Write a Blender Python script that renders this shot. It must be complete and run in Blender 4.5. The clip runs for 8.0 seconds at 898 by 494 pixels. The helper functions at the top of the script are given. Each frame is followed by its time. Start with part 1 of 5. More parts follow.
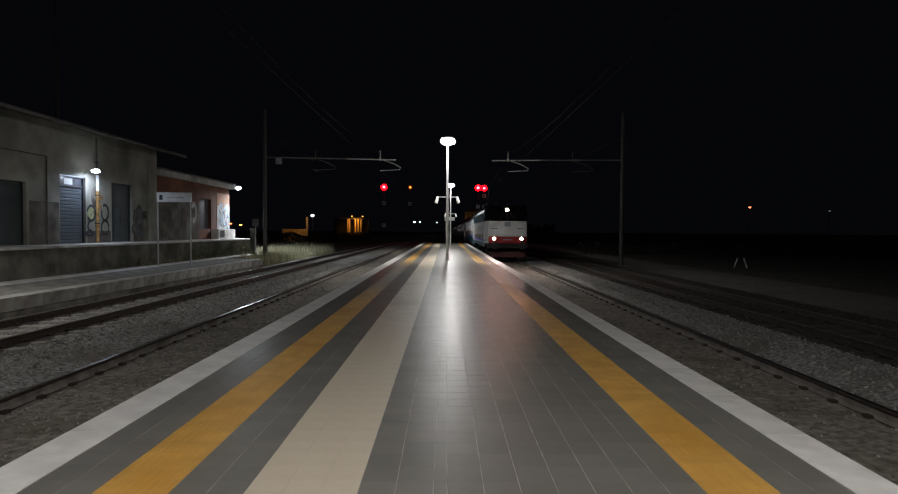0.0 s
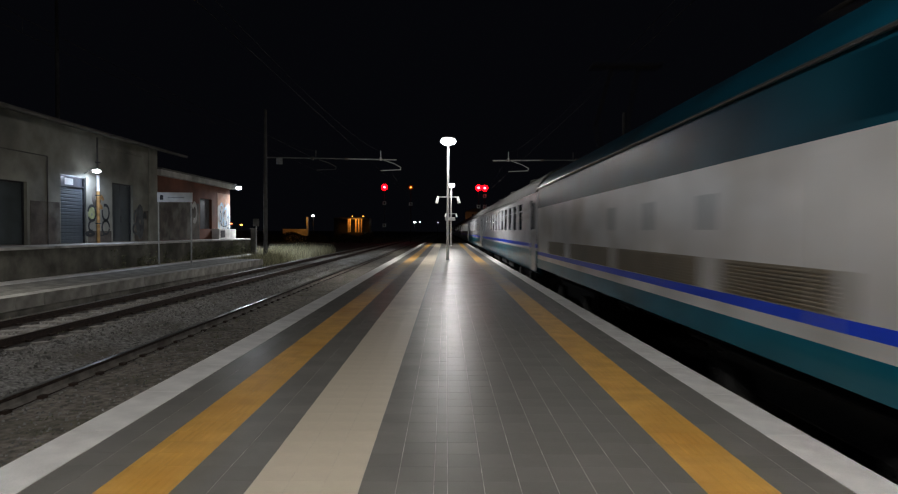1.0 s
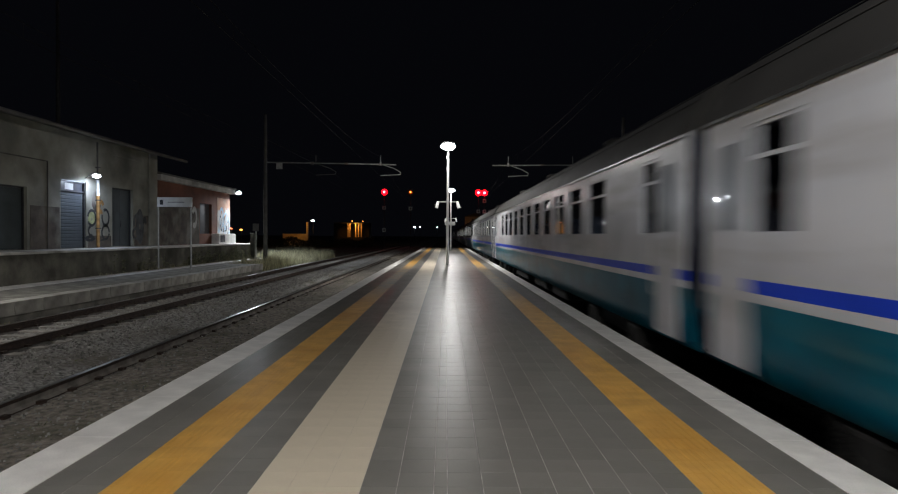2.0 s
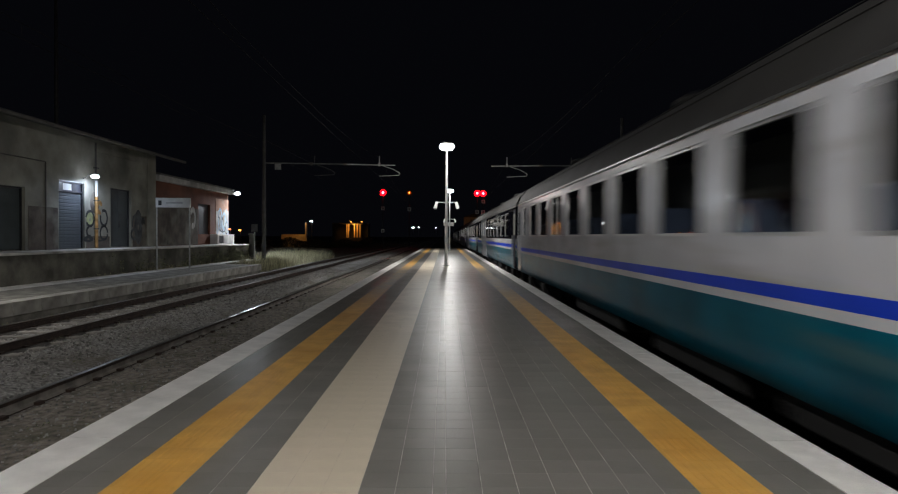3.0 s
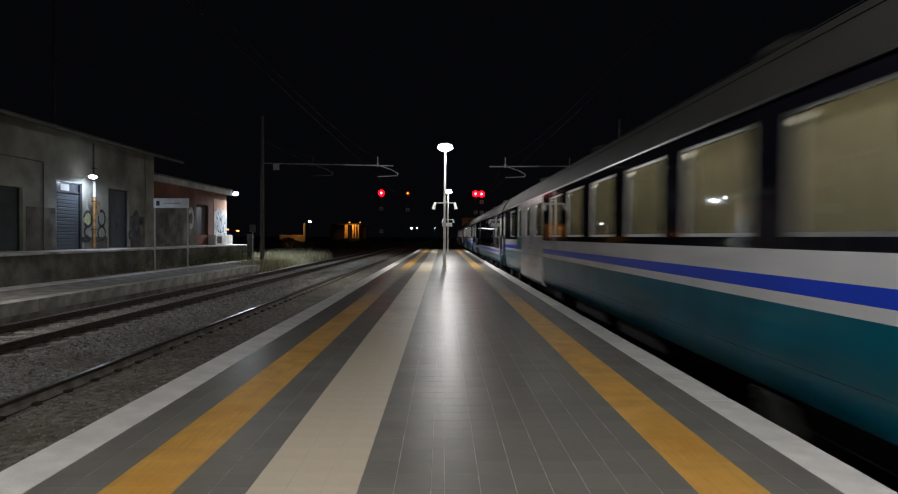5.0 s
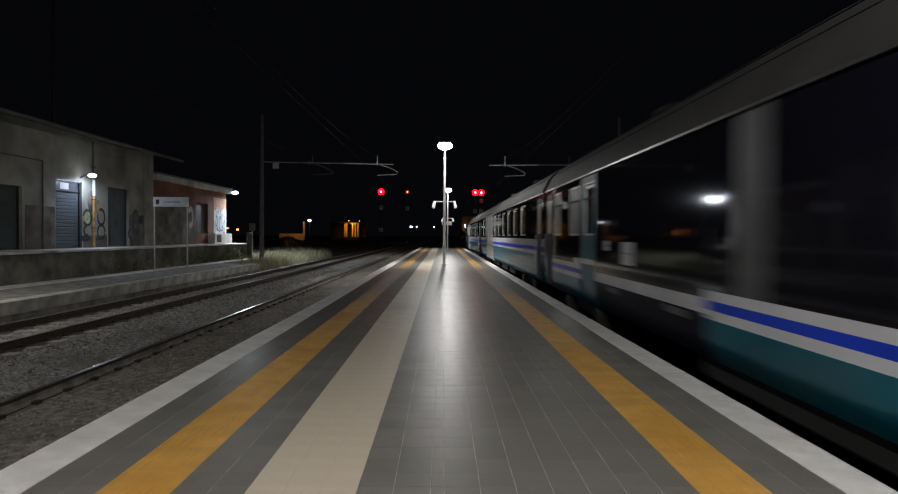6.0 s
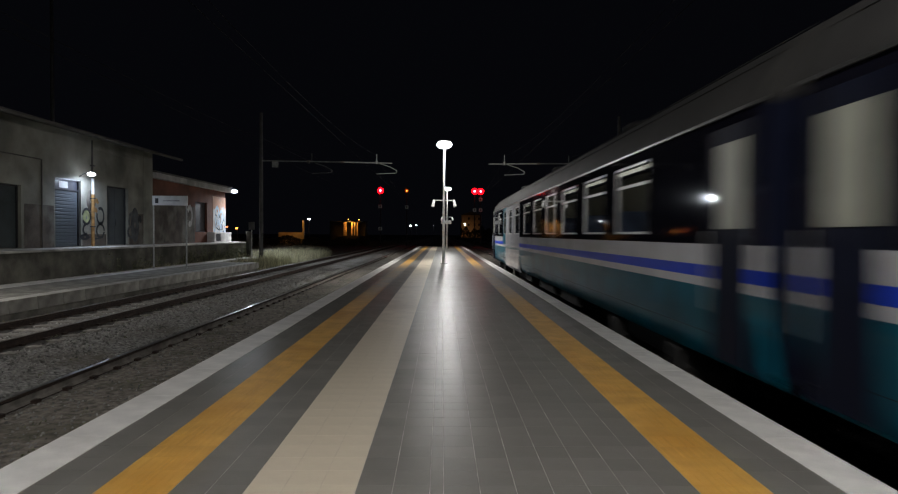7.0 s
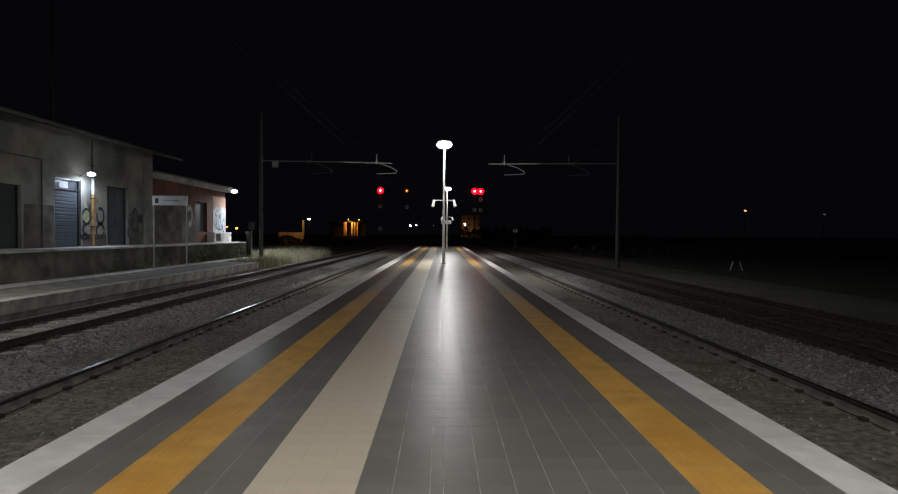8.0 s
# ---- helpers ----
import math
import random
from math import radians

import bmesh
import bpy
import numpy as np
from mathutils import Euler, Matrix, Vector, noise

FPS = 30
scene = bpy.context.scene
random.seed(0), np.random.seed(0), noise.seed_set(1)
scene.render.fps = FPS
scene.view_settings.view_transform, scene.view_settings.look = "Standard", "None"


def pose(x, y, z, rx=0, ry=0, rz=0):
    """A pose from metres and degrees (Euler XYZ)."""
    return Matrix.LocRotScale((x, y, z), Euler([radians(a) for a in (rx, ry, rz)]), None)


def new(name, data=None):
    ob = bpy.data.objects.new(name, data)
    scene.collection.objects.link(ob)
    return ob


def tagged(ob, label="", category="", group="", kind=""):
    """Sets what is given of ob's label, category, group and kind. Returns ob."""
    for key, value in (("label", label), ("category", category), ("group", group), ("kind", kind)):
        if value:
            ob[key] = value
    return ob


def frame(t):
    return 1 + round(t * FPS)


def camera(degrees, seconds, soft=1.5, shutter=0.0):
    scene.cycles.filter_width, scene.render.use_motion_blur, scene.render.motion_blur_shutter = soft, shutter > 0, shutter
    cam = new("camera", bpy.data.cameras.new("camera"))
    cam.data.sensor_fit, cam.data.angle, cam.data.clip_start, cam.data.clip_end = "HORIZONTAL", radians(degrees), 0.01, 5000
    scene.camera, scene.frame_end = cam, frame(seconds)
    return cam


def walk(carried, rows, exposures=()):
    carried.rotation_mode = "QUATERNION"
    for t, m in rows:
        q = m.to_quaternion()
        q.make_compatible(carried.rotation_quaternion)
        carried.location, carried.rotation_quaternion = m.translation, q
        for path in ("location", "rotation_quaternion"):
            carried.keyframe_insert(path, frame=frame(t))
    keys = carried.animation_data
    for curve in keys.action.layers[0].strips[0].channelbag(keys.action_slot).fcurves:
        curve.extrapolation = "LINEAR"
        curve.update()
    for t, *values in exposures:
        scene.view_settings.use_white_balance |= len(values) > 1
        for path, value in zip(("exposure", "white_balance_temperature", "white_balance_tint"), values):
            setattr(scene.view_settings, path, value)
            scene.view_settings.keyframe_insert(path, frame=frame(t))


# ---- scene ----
# the camera stands on the island platform, 1.4 m above its paving, and sways a little
cam = camera(75.1, 8.0, soft=1.15, shutter=0.4)
EYE = (0.0, 0.0, 1.4)


def aim(turn, dip, roll=0.4):
    return pose(*EYE, 0, 0, -turn) @ pose(0, 0, 0, 90 - dip) @ pose(0, 0, 0, 0, 0, roll)


walk(cam, [(0.0, aim(0.39, 1.57)), (0.5, aim(0.39, 1.61)), (1.0, aim(0.34, 1.57)), (1.2, aim(0.34, 1.46)),
           (1.5, aim(0.34, 1.24)), (3.0, aim(0.48, 1.04)), (3.5, aim(0.56, 1.04)), (4.0, aim(0.58, 0.98)),
           (4.5, aim(0.62, 0.98)), (6.0, aim(0.67, 1.12)), (6.5, aim(0.73, 1.22)), (7.0, aim(0.73, 1.24)),
           (7.5, aim(0.74, 1.29)), (8.0, aim(0.73, 1.24))])

# ---- light: night, lamps only
world = bpy.data.worlds.new("night_sky")
scene.world = world
world.use_nodes = True
world.node_tree.nodes["Background"].inputs[0].default_value = (0.55, 0.6, 0.9, 1)
world.node_tree.nodes["Background"].inputs[1].default_value = 0.0026
scene.view_settings.exposure = 0.09

TRACK_R, TRACK_L = 4.2, -4.32
TRAIN_X = 4.14
FAR_R, FAR_L = 8.4, -8.55
RAIL_Z = -0.55


# ---- materials
def mat(name, color, rough=0.6, metal=0.0, noise_scale=0.0, amount=0.25, bump=0.0, bump_scale=0.0, stain=0.0,
        stain_color=None, island=0.0, objects=0.0, emit=0.0, emit_color=None, spec=0.5, rough_var=0.0,
        streak=None):
    m = bpy.data.materials.new(name)
    m.use_nodes = True
    nt = m.node_tree
    b = nt.nodes["Principled BSDF"]
    b.inputs["Base Color"].default_value = (*color, 1)
    b.inputs["Roughness"].default_value = rough
    b.inputs["Metallic"].default_value = metal
    b.inputs["Specular IOR Level"].default_value = spec
    if emit:
        b.inputs["Emission Color"].default_value = (*(emit_color or color), 1)
        b.inputs["Emission Strength"].default_value = emit
    tc = nt.nodes.new("ShaderNodeTexCoord")
    last = None

    def mixed(fac, col_a, col_b, socket_a=None):
        x = nt.nodes.new("ShaderNodeMix")
        x.data_type = "RGBA"
        nt.links.new(fac, x.inputs[0])
        x.inputs[6].default_value = (*col_a, 1)
        x.inputs[7].default_value = (*col_b, 1)
        if socket_a:
            nt.links.new(socket_a, x.inputs[6])
        return x.outputs[2]

    def field(scale, detail=5.0, lo=0.3, hi=0.7, stretch=None):
        n = nt.nodes.new("ShaderNodeTexNoise")
        n.inputs["Scale"].default_value = scale
        n.inputs["Detail"].default_value = detail
        if stretch:
            mp = nt.nodes.new("ShaderNodeMapping")
            mp.inputs["Scale"].default_value = stretch
            nt.links.new(tc.outputs["Object"], mp.inputs[0])
            nt.links.new(mp.outputs[0], n.inputs["Vector"])
        else:
            nt.links.new(tc.outputs["Object"], n.inputs["Vector"])
        r = nt.nodes.new("ShaderNodeMapRange")
        r.inputs[1].default_value, r.inputs[2].default_value = lo, hi
        nt.links.new(n.outputs[0], r.inputs[0])
        return r.outputs[0]

    if noise_scale:
        dark = tuple(c * (1 - amount) for c in color)
        light = tuple(min(1, c * (1 + amount)) for c in color)
        f1 = field(noise_scale)
        last = mixed(f1, dark, light)
        if rough_var:
            r = nt.nodes.new("ShaderNodeMapRange")
            r.inputs[3].default_value, r.inputs[4].default_value = rough - rough_var, rough + rough_var
            nt.links.new(field(noise_scale * 0.37), r.inputs[0])
            nt.links.new(r.outputs[0], b.inputs["Roughness"])
    if stain:
        f2 = field(stain, 8, 0.5, 0.72, streak)
        if last is None:
            last = mixed(f2, color, stain_color)
        else:
            last = mixed(f2, color, stain_color, last)
    if island or objects:
        src = nt.nodes.new("ShaderNodeNewGeometry") if island else nt.nodes.new("ShaderNodeObjectInfo")
        out = src.outputs["Random Per Island"] if island else src.outputs["Random"]
        v = island or objects
        r = nt.nodes.new("ShaderNodeMapRange")
        r.inputs[3].default_value, r.inputs[4].default_value = 1 - v, 1 + v
        nt.links.new(out, r.inputs[0])
        h = nt.nodes.new("ShaderNodeHueSaturation")
        h.inputs["Color"].default_value = (*color, 1)
        if last is not None:
            nt.links.new(last, h.inputs["Color"])
        nt.links.new(r.outputs[0], h.inputs["Value"])
        last = h.outputs[0]
    if last is not None:
        nt.links.new(last, b.inputs["Base Color"])
    if bump:
        n = nt.nodes.new("ShaderNodeTexNoise")
        n.inputs["Scale"].default_value = bump_scale or 40
        n.inputs["Detail"].default_value = 4
        nt.links.new(tc.outputs["Object"], n.inputs["Vector"])
        bp = nt.nodes.new("ShaderNodeBump")
        bp.inputs["Strength"].default_value = bump
        bp.inputs["Distance"].default_value = 0.02
        nt.links.new(n.outputs[0], bp.inputs["Height"])
        nt.links.new(bp.outputs[0], b.inputs["Normal"])
    return m


def glow(name, color, strength):
    m = bpy.data.materials.new(name)
    m.use_nodes = True
    nt = m.node_tree
    nt.nodes.clear()
    e = nt.nodes.new("ShaderNodeEmission")
    e.inputs[0].default_value, e.inputs[1].default_value = (*color, 1), strength
    o = nt.nodes.new("ShaderNodeOutputMaterial")
    nt.links.new(e.outputs[0], o.inputs[0])
    return m


def pane_glass(name, tint, ior=1.5):
    m = bpy.data.materials.new(name)
    m.use_nodes = True
    nt = m.node_tree
    nt.nodes.clear()
    t = nt.nodes.new("ShaderNodeBsdfTransparent")
    t.inputs[0].default_value = (*tint, 1)
    g = nt.nodes.new("ShaderNodeBsdfGlossy")
    g.inputs["Roughness"].default_value = 0.03
    lw = nt.nodes.new("ShaderNodeLayerWeight")
    pw, f = nt.nodes.new("ShaderNodeMath"), nt.nodes.new("ShaderNodeMapRange")
    pw.operation = "POWER"
    pw.inputs[1].default_value = 5.0
    f.inputs[3].default_value, f.inputs[4].default_value = ((ior - 1) / (ior + 1)) ** 2, 1.0
    nt.links.new(lw.outputs["Facing"], pw.inputs[0])
    nt.links.new(pw.outputs[0], f.inputs[0])
    x = nt.nodes.new("ShaderNodeMixShader")
    o = nt.nodes.new("ShaderNodeOutputMaterial")
    nt.links.new(f.outputs[0], x.inputs[0])
    nt.links.new(t.outputs[0], x.inputs[1])
    nt.links.new(g.outputs[0], x.inputs[2])
    nt.links.new(x.outputs[0], o.inputs[0])
    return m


def cloth(name, color):
    m = bpy.data.materials.new(name)
    m.use_nodes = True
    nt = m.node_tree
    nt.nodes.clear()
    tr, d = nt.nodes.new("ShaderNodeBsdfTranslucent"), nt.nodes.new("ShaderNodeBsdfDiffuse")
    tc, w = nt.nodes.new("ShaderNodeTexCoord"), nt.nodes.new("ShaderNodeTexNoise")
    mp = nt.nodes.new("ShaderNodeMapping")
    mp.inputs["Scale"].default_value = (1, 9, 0.7)
    r = nt.nodes.new("ShaderNodeMix")
    r.data_type = "RGBA"
    r.inputs[6].default_value = (*[c * 0.55 for c in color], 1)
    r.inputs[7].default_value = (*color, 1)
    nt.links.new(tc.outputs["Object"], mp.inputs[0])
    nt.links.new(mp.outputs[0], w.inputs["Vector"])
    nt.links.new(w.outputs[0], r.inputs[0])
    x, o = nt.nodes.new("ShaderNodeMixShader"), nt.nodes.new("ShaderNodeOutputMaterial")
    for s in (tr, d):
        nt.links.new(r.outputs[2], s.inputs[0])
    nt.links.new(d.outputs[0], x.inputs[1])
    nt.links.new(tr.outputs[0], x.inputs[2])
    nt.links.new(x.outputs[0], o.inputs[0])
    return m


M = {
    "ballast": mat("ballast", (0.25, 0.242, 0.228), 0.95, 0, 16, 0.75, 1.0, 24, 0.7, (0.13, 0.11, 0.085)),
    "oilbed": mat("oily_dark_ballast", (0.062, 0.054, 0.046), 0.9, 0, 12, 0.6, 1.0, 20, 0.6, (0.035, 0.032, 0.027)),
    "grime_shade": mat("grime_and_rail_shade", (0.03, 0.025, 0.021), 0.95, 0, 9, 0.5, 0.8, 26),
    "path": mat("pale_gravel_path", (0.17, 0.162, 0.148), 0.95, 0, 6, 0.4, 0.8, 24, 0.35, (0.08, 0.08, 0.062)),
    "stones": mat("ballast_stones", (0.235, 0.226, 0.21), 0.9, 0, 9, 0.35, 0.3, 60, island=0.48),
    "stones_dark": mat("oily_ballast_stones", (0.06, 0.053, 0.046), 0.9, 0, 9, 0.3, 0.3, 60, island=0.5),
    "soil": mat("soil", (0.075, 0.07, 0.055), 0.95, 0, 1.5, 0.5, 0.8, 12, 0.3, (0.05, 0.06, 0.03)),
    "rail": mat("rail_rust", (0.045, 0.028, 0.02), 0.75, 0.2, 12, 0.4, 0.2, 50),
    "railweb": mat("dusty_rail_web", (0.2, 0.182, 0.16), 0.85, 0, 5, 0.4, 0.2, 50, 1.5, (0.09, 0.07, 0.055)),
    "railtop": mat("rail_polished_head", (0.3, 0.29, 0.28), 0.3, 1.0, 6, 0.2),
    "raildull": mat("dull_rail_head", (0.16, 0.14, 0.125), 0.55, 0.7, 6, 0.3),
    "sleeper_old": mat("oily_old_sleeper", (0.055, 0.048, 0.04), 0.9, 0, 8, 0.35, 0.4, 40, objects=0.3),
    "sleeper": mat("concrete_sleeper", (0.2, 0.185, 0.165), 0.9, 0, 8, 0.35, 0.4, 40, objects=0.25),
    "tile": mat("grey_paving_tile", (0.165, 0.157, 0.141), 0.37, 0, 3.0, 0.1, 0.06, 90, 0.5, (0.138, 0.131, 0.118), island=0.07, rough_var=0.03, spec=0.048),
    "tile_piece": mat("single_grey_paving_tile", (0.165, 0.157, 0.141), 0.37, 0, 3.0, 0.1, 0.06, 90, 0.5, (0.138, 0.131, 0.118), objects=0.07, rough_var=0.03, spec=0.048),
    "cream": mat("cream_paving_tile", (0.56, 0.49, 0.38), 0.45, 0, 3.0, 0.08, 0.1, 90, 0.6, (0.47, 0.4, 0.31), island=0.03, spec=0.12),
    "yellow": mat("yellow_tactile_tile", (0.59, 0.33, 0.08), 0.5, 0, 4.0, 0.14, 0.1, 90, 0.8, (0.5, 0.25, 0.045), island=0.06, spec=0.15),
    "kerb": mat("white_kerb_concrete", (0.7, 0.68, 0.65), 0.55, 0, 4.0, 0.14, 0.2, 60, 0.9, (0.42, 0.4, 0.37), objects=0.07),
    "grout": mat("pale_grout", (0.36, 0.34, 0.31), 0.9, 0, 5, 0.4, spec=0.03),
    "concrete": mat("old_concrete", (0.2, 0.19, 0.165), 0.9, 0, 2.5, 0.4, 0.4, 30, 0.8, (0.07, 0.066, 0.05)),
    "dockface": mat("stained_dock_face", (0.135, 0.128, 0.105), 0.95, 0, 1.6, 0.5, 0.4, 24, 0.5, (0.04, 0.04, 0.03)),
    "dirt": mat("fouled_brown_ballast", (0.215, 0.19, 0.158), 0.95, 0, 11, 0.55, 1.0, 30, 1.1, (0.1, 0.092, 0.06)),
    "cess": mat("brown_cess_gravel", (0.175, 0.152, 0.125), 0.95, 0, 9, 0.6, 1.0, 26, 1.6, (0.062, 0.062, 0.034)),
    "edgeblock": mat("weathered_edge_block", (0.36, 0.345, 0.31), 0.9, 0, 2.4, 0.3, 0.3, 30, 0.9, (0.2, 0.19, 0.16), objects=0.15),
    "slab": mat("pale_concrete_slab", (0.55, 0.53, 0.5), 0.85, 0, 2.0, 0.22, 0.3, 30, 0.7, (0.26, 0.25, 0.22), objects=0.12),
    "plaster": mat("dirty_plaster", (0.29, 0.28, 0.235), 0.9, 0, 0.9, 0.35, 0.3, 18, 0.42, (0.13, 0.128, 0.11)),
    "redwall": mat("red_plaster", (0.165, 0.062, 0.036), 0.9, 0, 1.3, 0.3, 0.3, 18, 0.5, (0.12, 0.055, 0.04)),
    "whitewash": mat("flaking_whitewash", (0.5, 0.48, 0.45), 0.9, 0, 2.2, 0.25, 0.3, 18, 0.9, (0.32, 0.24, 0.2)),
    "shutter": mat("blue_grey_shutter", (0.066, 0.077, 0.088), 0.65, 0.1, 2, 0.3, 0.2, 30, 0.8, (0.05, 0.075, 0.08)),
    "darkmetal": mat("dark_metal", (0.05, 0.05, 0.055), 0.55, 0.5, 8, 0.3),
    "galv": mat("galvanised_steel", (0.4, 0.4, 0.39), 0.5, 0.6, 6, 0.25),
    "poledark": mat("weathered_steel_mast", (0.085, 0.082, 0.08), 0.7, 0.3, 4, 0.3),
    "armgrey": mat("dull_zinc_arm", (0.2, 0.198, 0.19), 0.6, 0.2, 5, 0.3),
    "polewhite": mat("white_painted_steel", (0.7, 0.7, 0.68), 0.4, 0.0, 5, 0.1),
    "alloy": mat("pale_cast_alloy", (0.62, 0.61, 0.58), 0.5, 0.1, 6, 0.2),
    "wire": mat("copper_wire", (0.014, 0.012, 0.01), 0.85, 0.0, 3, 0.2, spec=0.1),
    "porcelain": mat("insulator_glass", (0.25, 0.2, 0.16), 0.25, 0.0, 5, 0.2),
    "signwhite": mat("white_enamel_sign", (0.72, 0.72, 0.7), 0.4, 0, 3, 0.12),
    "ink": mat("black_paint", (0.02, 0.02, 0.022), 0.6, 0, 5, 0.3),
    "roof": mat("roof_sheet", (0.12, 0.11, 0.1), 0.8, 0, 2, 0.3),
    "rust": mat("rusty_pipe", (0.36, 0.2, 0.07), 0.8, 0.1, 5, 0.35),
    "grass": mat("dry_grass", (0.36, 0.345, 0.22), 0.85, 0, 3, 0.3, island=0.6),
    "weed": mat("weed_leaves", (0.16, 0.165, 0.1), 0.8, 0, 3, 0.3, island=0.5),
    "leaf": mat("dark_leaves", (0.03, 0.036, 0.018), 0.8, 0, 3, 0.3, island=0.4),
    "t_white": mat("coach_white_paint", (0.615, 0.63, 0.675), 0.25, 0, 1.6, 0.12, 0.03, 6, 1.0, (0.46, 0.455, 0.46), streak=(1, 0.3, 2.4)),
    "t_blue": mat("coach_blue_paint", (0.014, 0.055, 0.6), 0.35, 0, 2, 0.15, 0.03, 6, spec=0.2),
    "t_teal": mat("coach_teal_paint", (0.001, 0.108, 0.165), 0.28, 0, 1.6, 0.35, 0.05, 5, 1.0, (0.05, 0.125, 0.15), spec=0.14, streak=(1, 0.35, 3.2)),
    "t_dteal": mat("loco_dark_teal_paint", (0.002, 0.036, 0.058), 0.38, 0, 1.6, 0.3, 0.05, 5, 0.9, (0.006, 0.02, 0.028), spec=0.05),
    "t_black": mat("coach_black_band", (0.007, 0.007, 0.012), 0.06, 0, 2, 0.2, 0.015, 6, spec=0.4),
    "t_door": mat("coach_navy_door", (0.006, 0.008, 0.02), 0.55, 0, 2, 0.2, spec=0.08),
    "t_roof": mat("coach_grey_roof", (0.033, 0.032, 0.031), 0.75, 0, 1.5, 0.25, 0.1, 8, 0.6, (0.03, 0.029, 0.027), spec=0.2),
    "t_gutter": mat("worn_metal_gutter", (0.16, 0.16, 0.155), 0.32, 0.8, 3, 0.25),
    "t_grey": mat("coach_grey_pillar_paint", (0.085, 0.088, 0.092), 0.5, 0, 2, 0.2, spec=0.2),
    "t_under": mat("underframe_grime", (0.02, 0.019, 0.018), 0.85, 0.2, 6, 0.3, 0.3, 20),
    "t_rubber": mat("gangway_rubber", (0.02, 0.02, 0.02), 0.8, 0, 6, 0.2),
    "t_alu": mat("bare_aluminium", (0.55, 0.55, 0.54), 0.35, 0.9, 5, 0.15),
    "t_gold": mat("grille_brown_grime", (0.17, 0.145, 0.105), 0.7, 0.1, 2.2, 0.35, 0.1, 10, 0.8, (0.15, 0.11, 0.06)),
    "t_lwhite": mat("grimy_loco_white", (0.54, 0.54, 0.545), 0.3, 0, 1.1, 0.22, 0.06, 5, 0.75, (0.27, 0.245, 0.2)),
    "t_red": mat("loco_red_paint", (0.3, 0.012, 0.012), 0.4, 0, 3, 0.2, 0.05, 6, 0.9, (0.12, 0.01, 0.01)),
    "t_plough": mat("shaded_red_plough", (0.06, 0.009, 0.009), 0.7, 0, 3, 0.4),
    "t_screen": mat("dark_windscreen", (0.004, 0.004, 0.005), 0.06, 0, 3, 0.2, spec=0.25),
    "t_in": mat("coach_interior_panel", (0.28, 0.26, 0.2), 0.7, 0, 3, 0.15),
    # Pale opaque panes: the glow of a lit interior put into their colour
    "t_litpane": mat("lit_look_door_pane", (0.37, 0.38, 0.32), 0.35, 0, 3, 0.12),
    "t_litpane_dim": mat("dim_lit_look_pane", (0.16, 0.17, 0.135), 0.35, 0, 3, 0.2),
    "t_mark": mat("faded_grey_lettering", (0.2, 0.22, 0.25), 0.5, 0, 4, 0.2),
    "t_line": mat("faded_line_paint", (0.13, 0.21, 0.225), 0.4, 0, 2.5, 0.4),
    "t_seat": mat("seat_cloth", (0.06, 0.08, 0.13), 0.9, 0, 6, 0.3),
    "glass": pane_glass("train_glass", (0.72, 0.74, 0.75), 1.5),
    "curtain": cloth("ochre_curtain", (0.62, 0.56, 0.37)),
    "curtain_o": cloth("orange_curtain", (0.6, 0.36, 0.13)),
    "lamp": glow("lamp_lens", (0.95, 0.97, 1.0), 32),
    "lamp_wall": glow("wall_lamp_lens", (0.8, 0.88, 1.0), 14),
    "head": glow("headlight_lens", (1.0, 0.58, 0.48), 34),
    "bulb": glow("headlight_core", (1.0, 0.56, 0.46), 1800),
    "red_light": glow("red_signal_core", (1.0, 0.06, 0.08), 24),
    "red_ring": glow("red_signal_halo", (1.0, 0.0015, 0.005), 8.0),
    "orange_ring": glow("orange_signal_halo", (0.8, 0.1, 0.004), 0.35),
    "orange_core": glow("orange_signal_core", (1.0, 0.35, 0.06), 5),
    "orange_light": glow("orange_lamp_lens", (1.0, 0.2, 0.07), 3.2),
    "white_light": glow("small_white_lamp", (0.9, 0.95, 1.0), 10),
    "dim_light": glow("dim_far_lamp", (0.7, 0.75, 0.9), 0.12),
    "in_light": glow("coach_ceiling_tube", (1.0, 0.92, 0.72), 8.5),
    "in_dim": glow("dim_ceiling_tube", (1.0, 0.95, 0.8), 0.9),
    "dado": mat("bare_brown_render", (0.12, 0.1, 0.083), 0.95, 0, 1.7, 0.45, 0.4, 20, 0.8, (0.27, 0.26, 0.225)),
    "lamplit_orange": mat("lamplit_orange_plaster", (0.42, 0.22, 0.14), 0.9, 0, 1.5, 0.3, 0.3, 18, 0.8, (0.5, 0.38, 0.3)),
    "spray": mat("black_spray_paint", (0.02, 0.022, 0.025), 0.7, 0, 5, 0.3),
    "spray_f": mat("faded_dark_spray_paint", (0.09, 0.095, 0.1), 0.8, 0, 3, 0.5),
    "spray_g": mat("faded_green_spray_paint", (0.3, 0.32, 0.16), 0.8, 0, 3, 0.4),
    "spray_b": mat("pale_blue_spray_paint", (0.3, 0.4, 0.5), 0.8, 0, 3, 0.4),
    "darkstone": mat("damp_dark_concrete", (0.07, 0.068, 0.058), 0.9, 0, 3, 0.4, 0.4, 30),
    "doorpaint": mat("blue_grey_sheet_door", (0.085, 0.098, 0.105), 0.7, 0, 1.4, 0.3, 0.1, 20, 0.7, (0.055, 0.066, 0.068)),
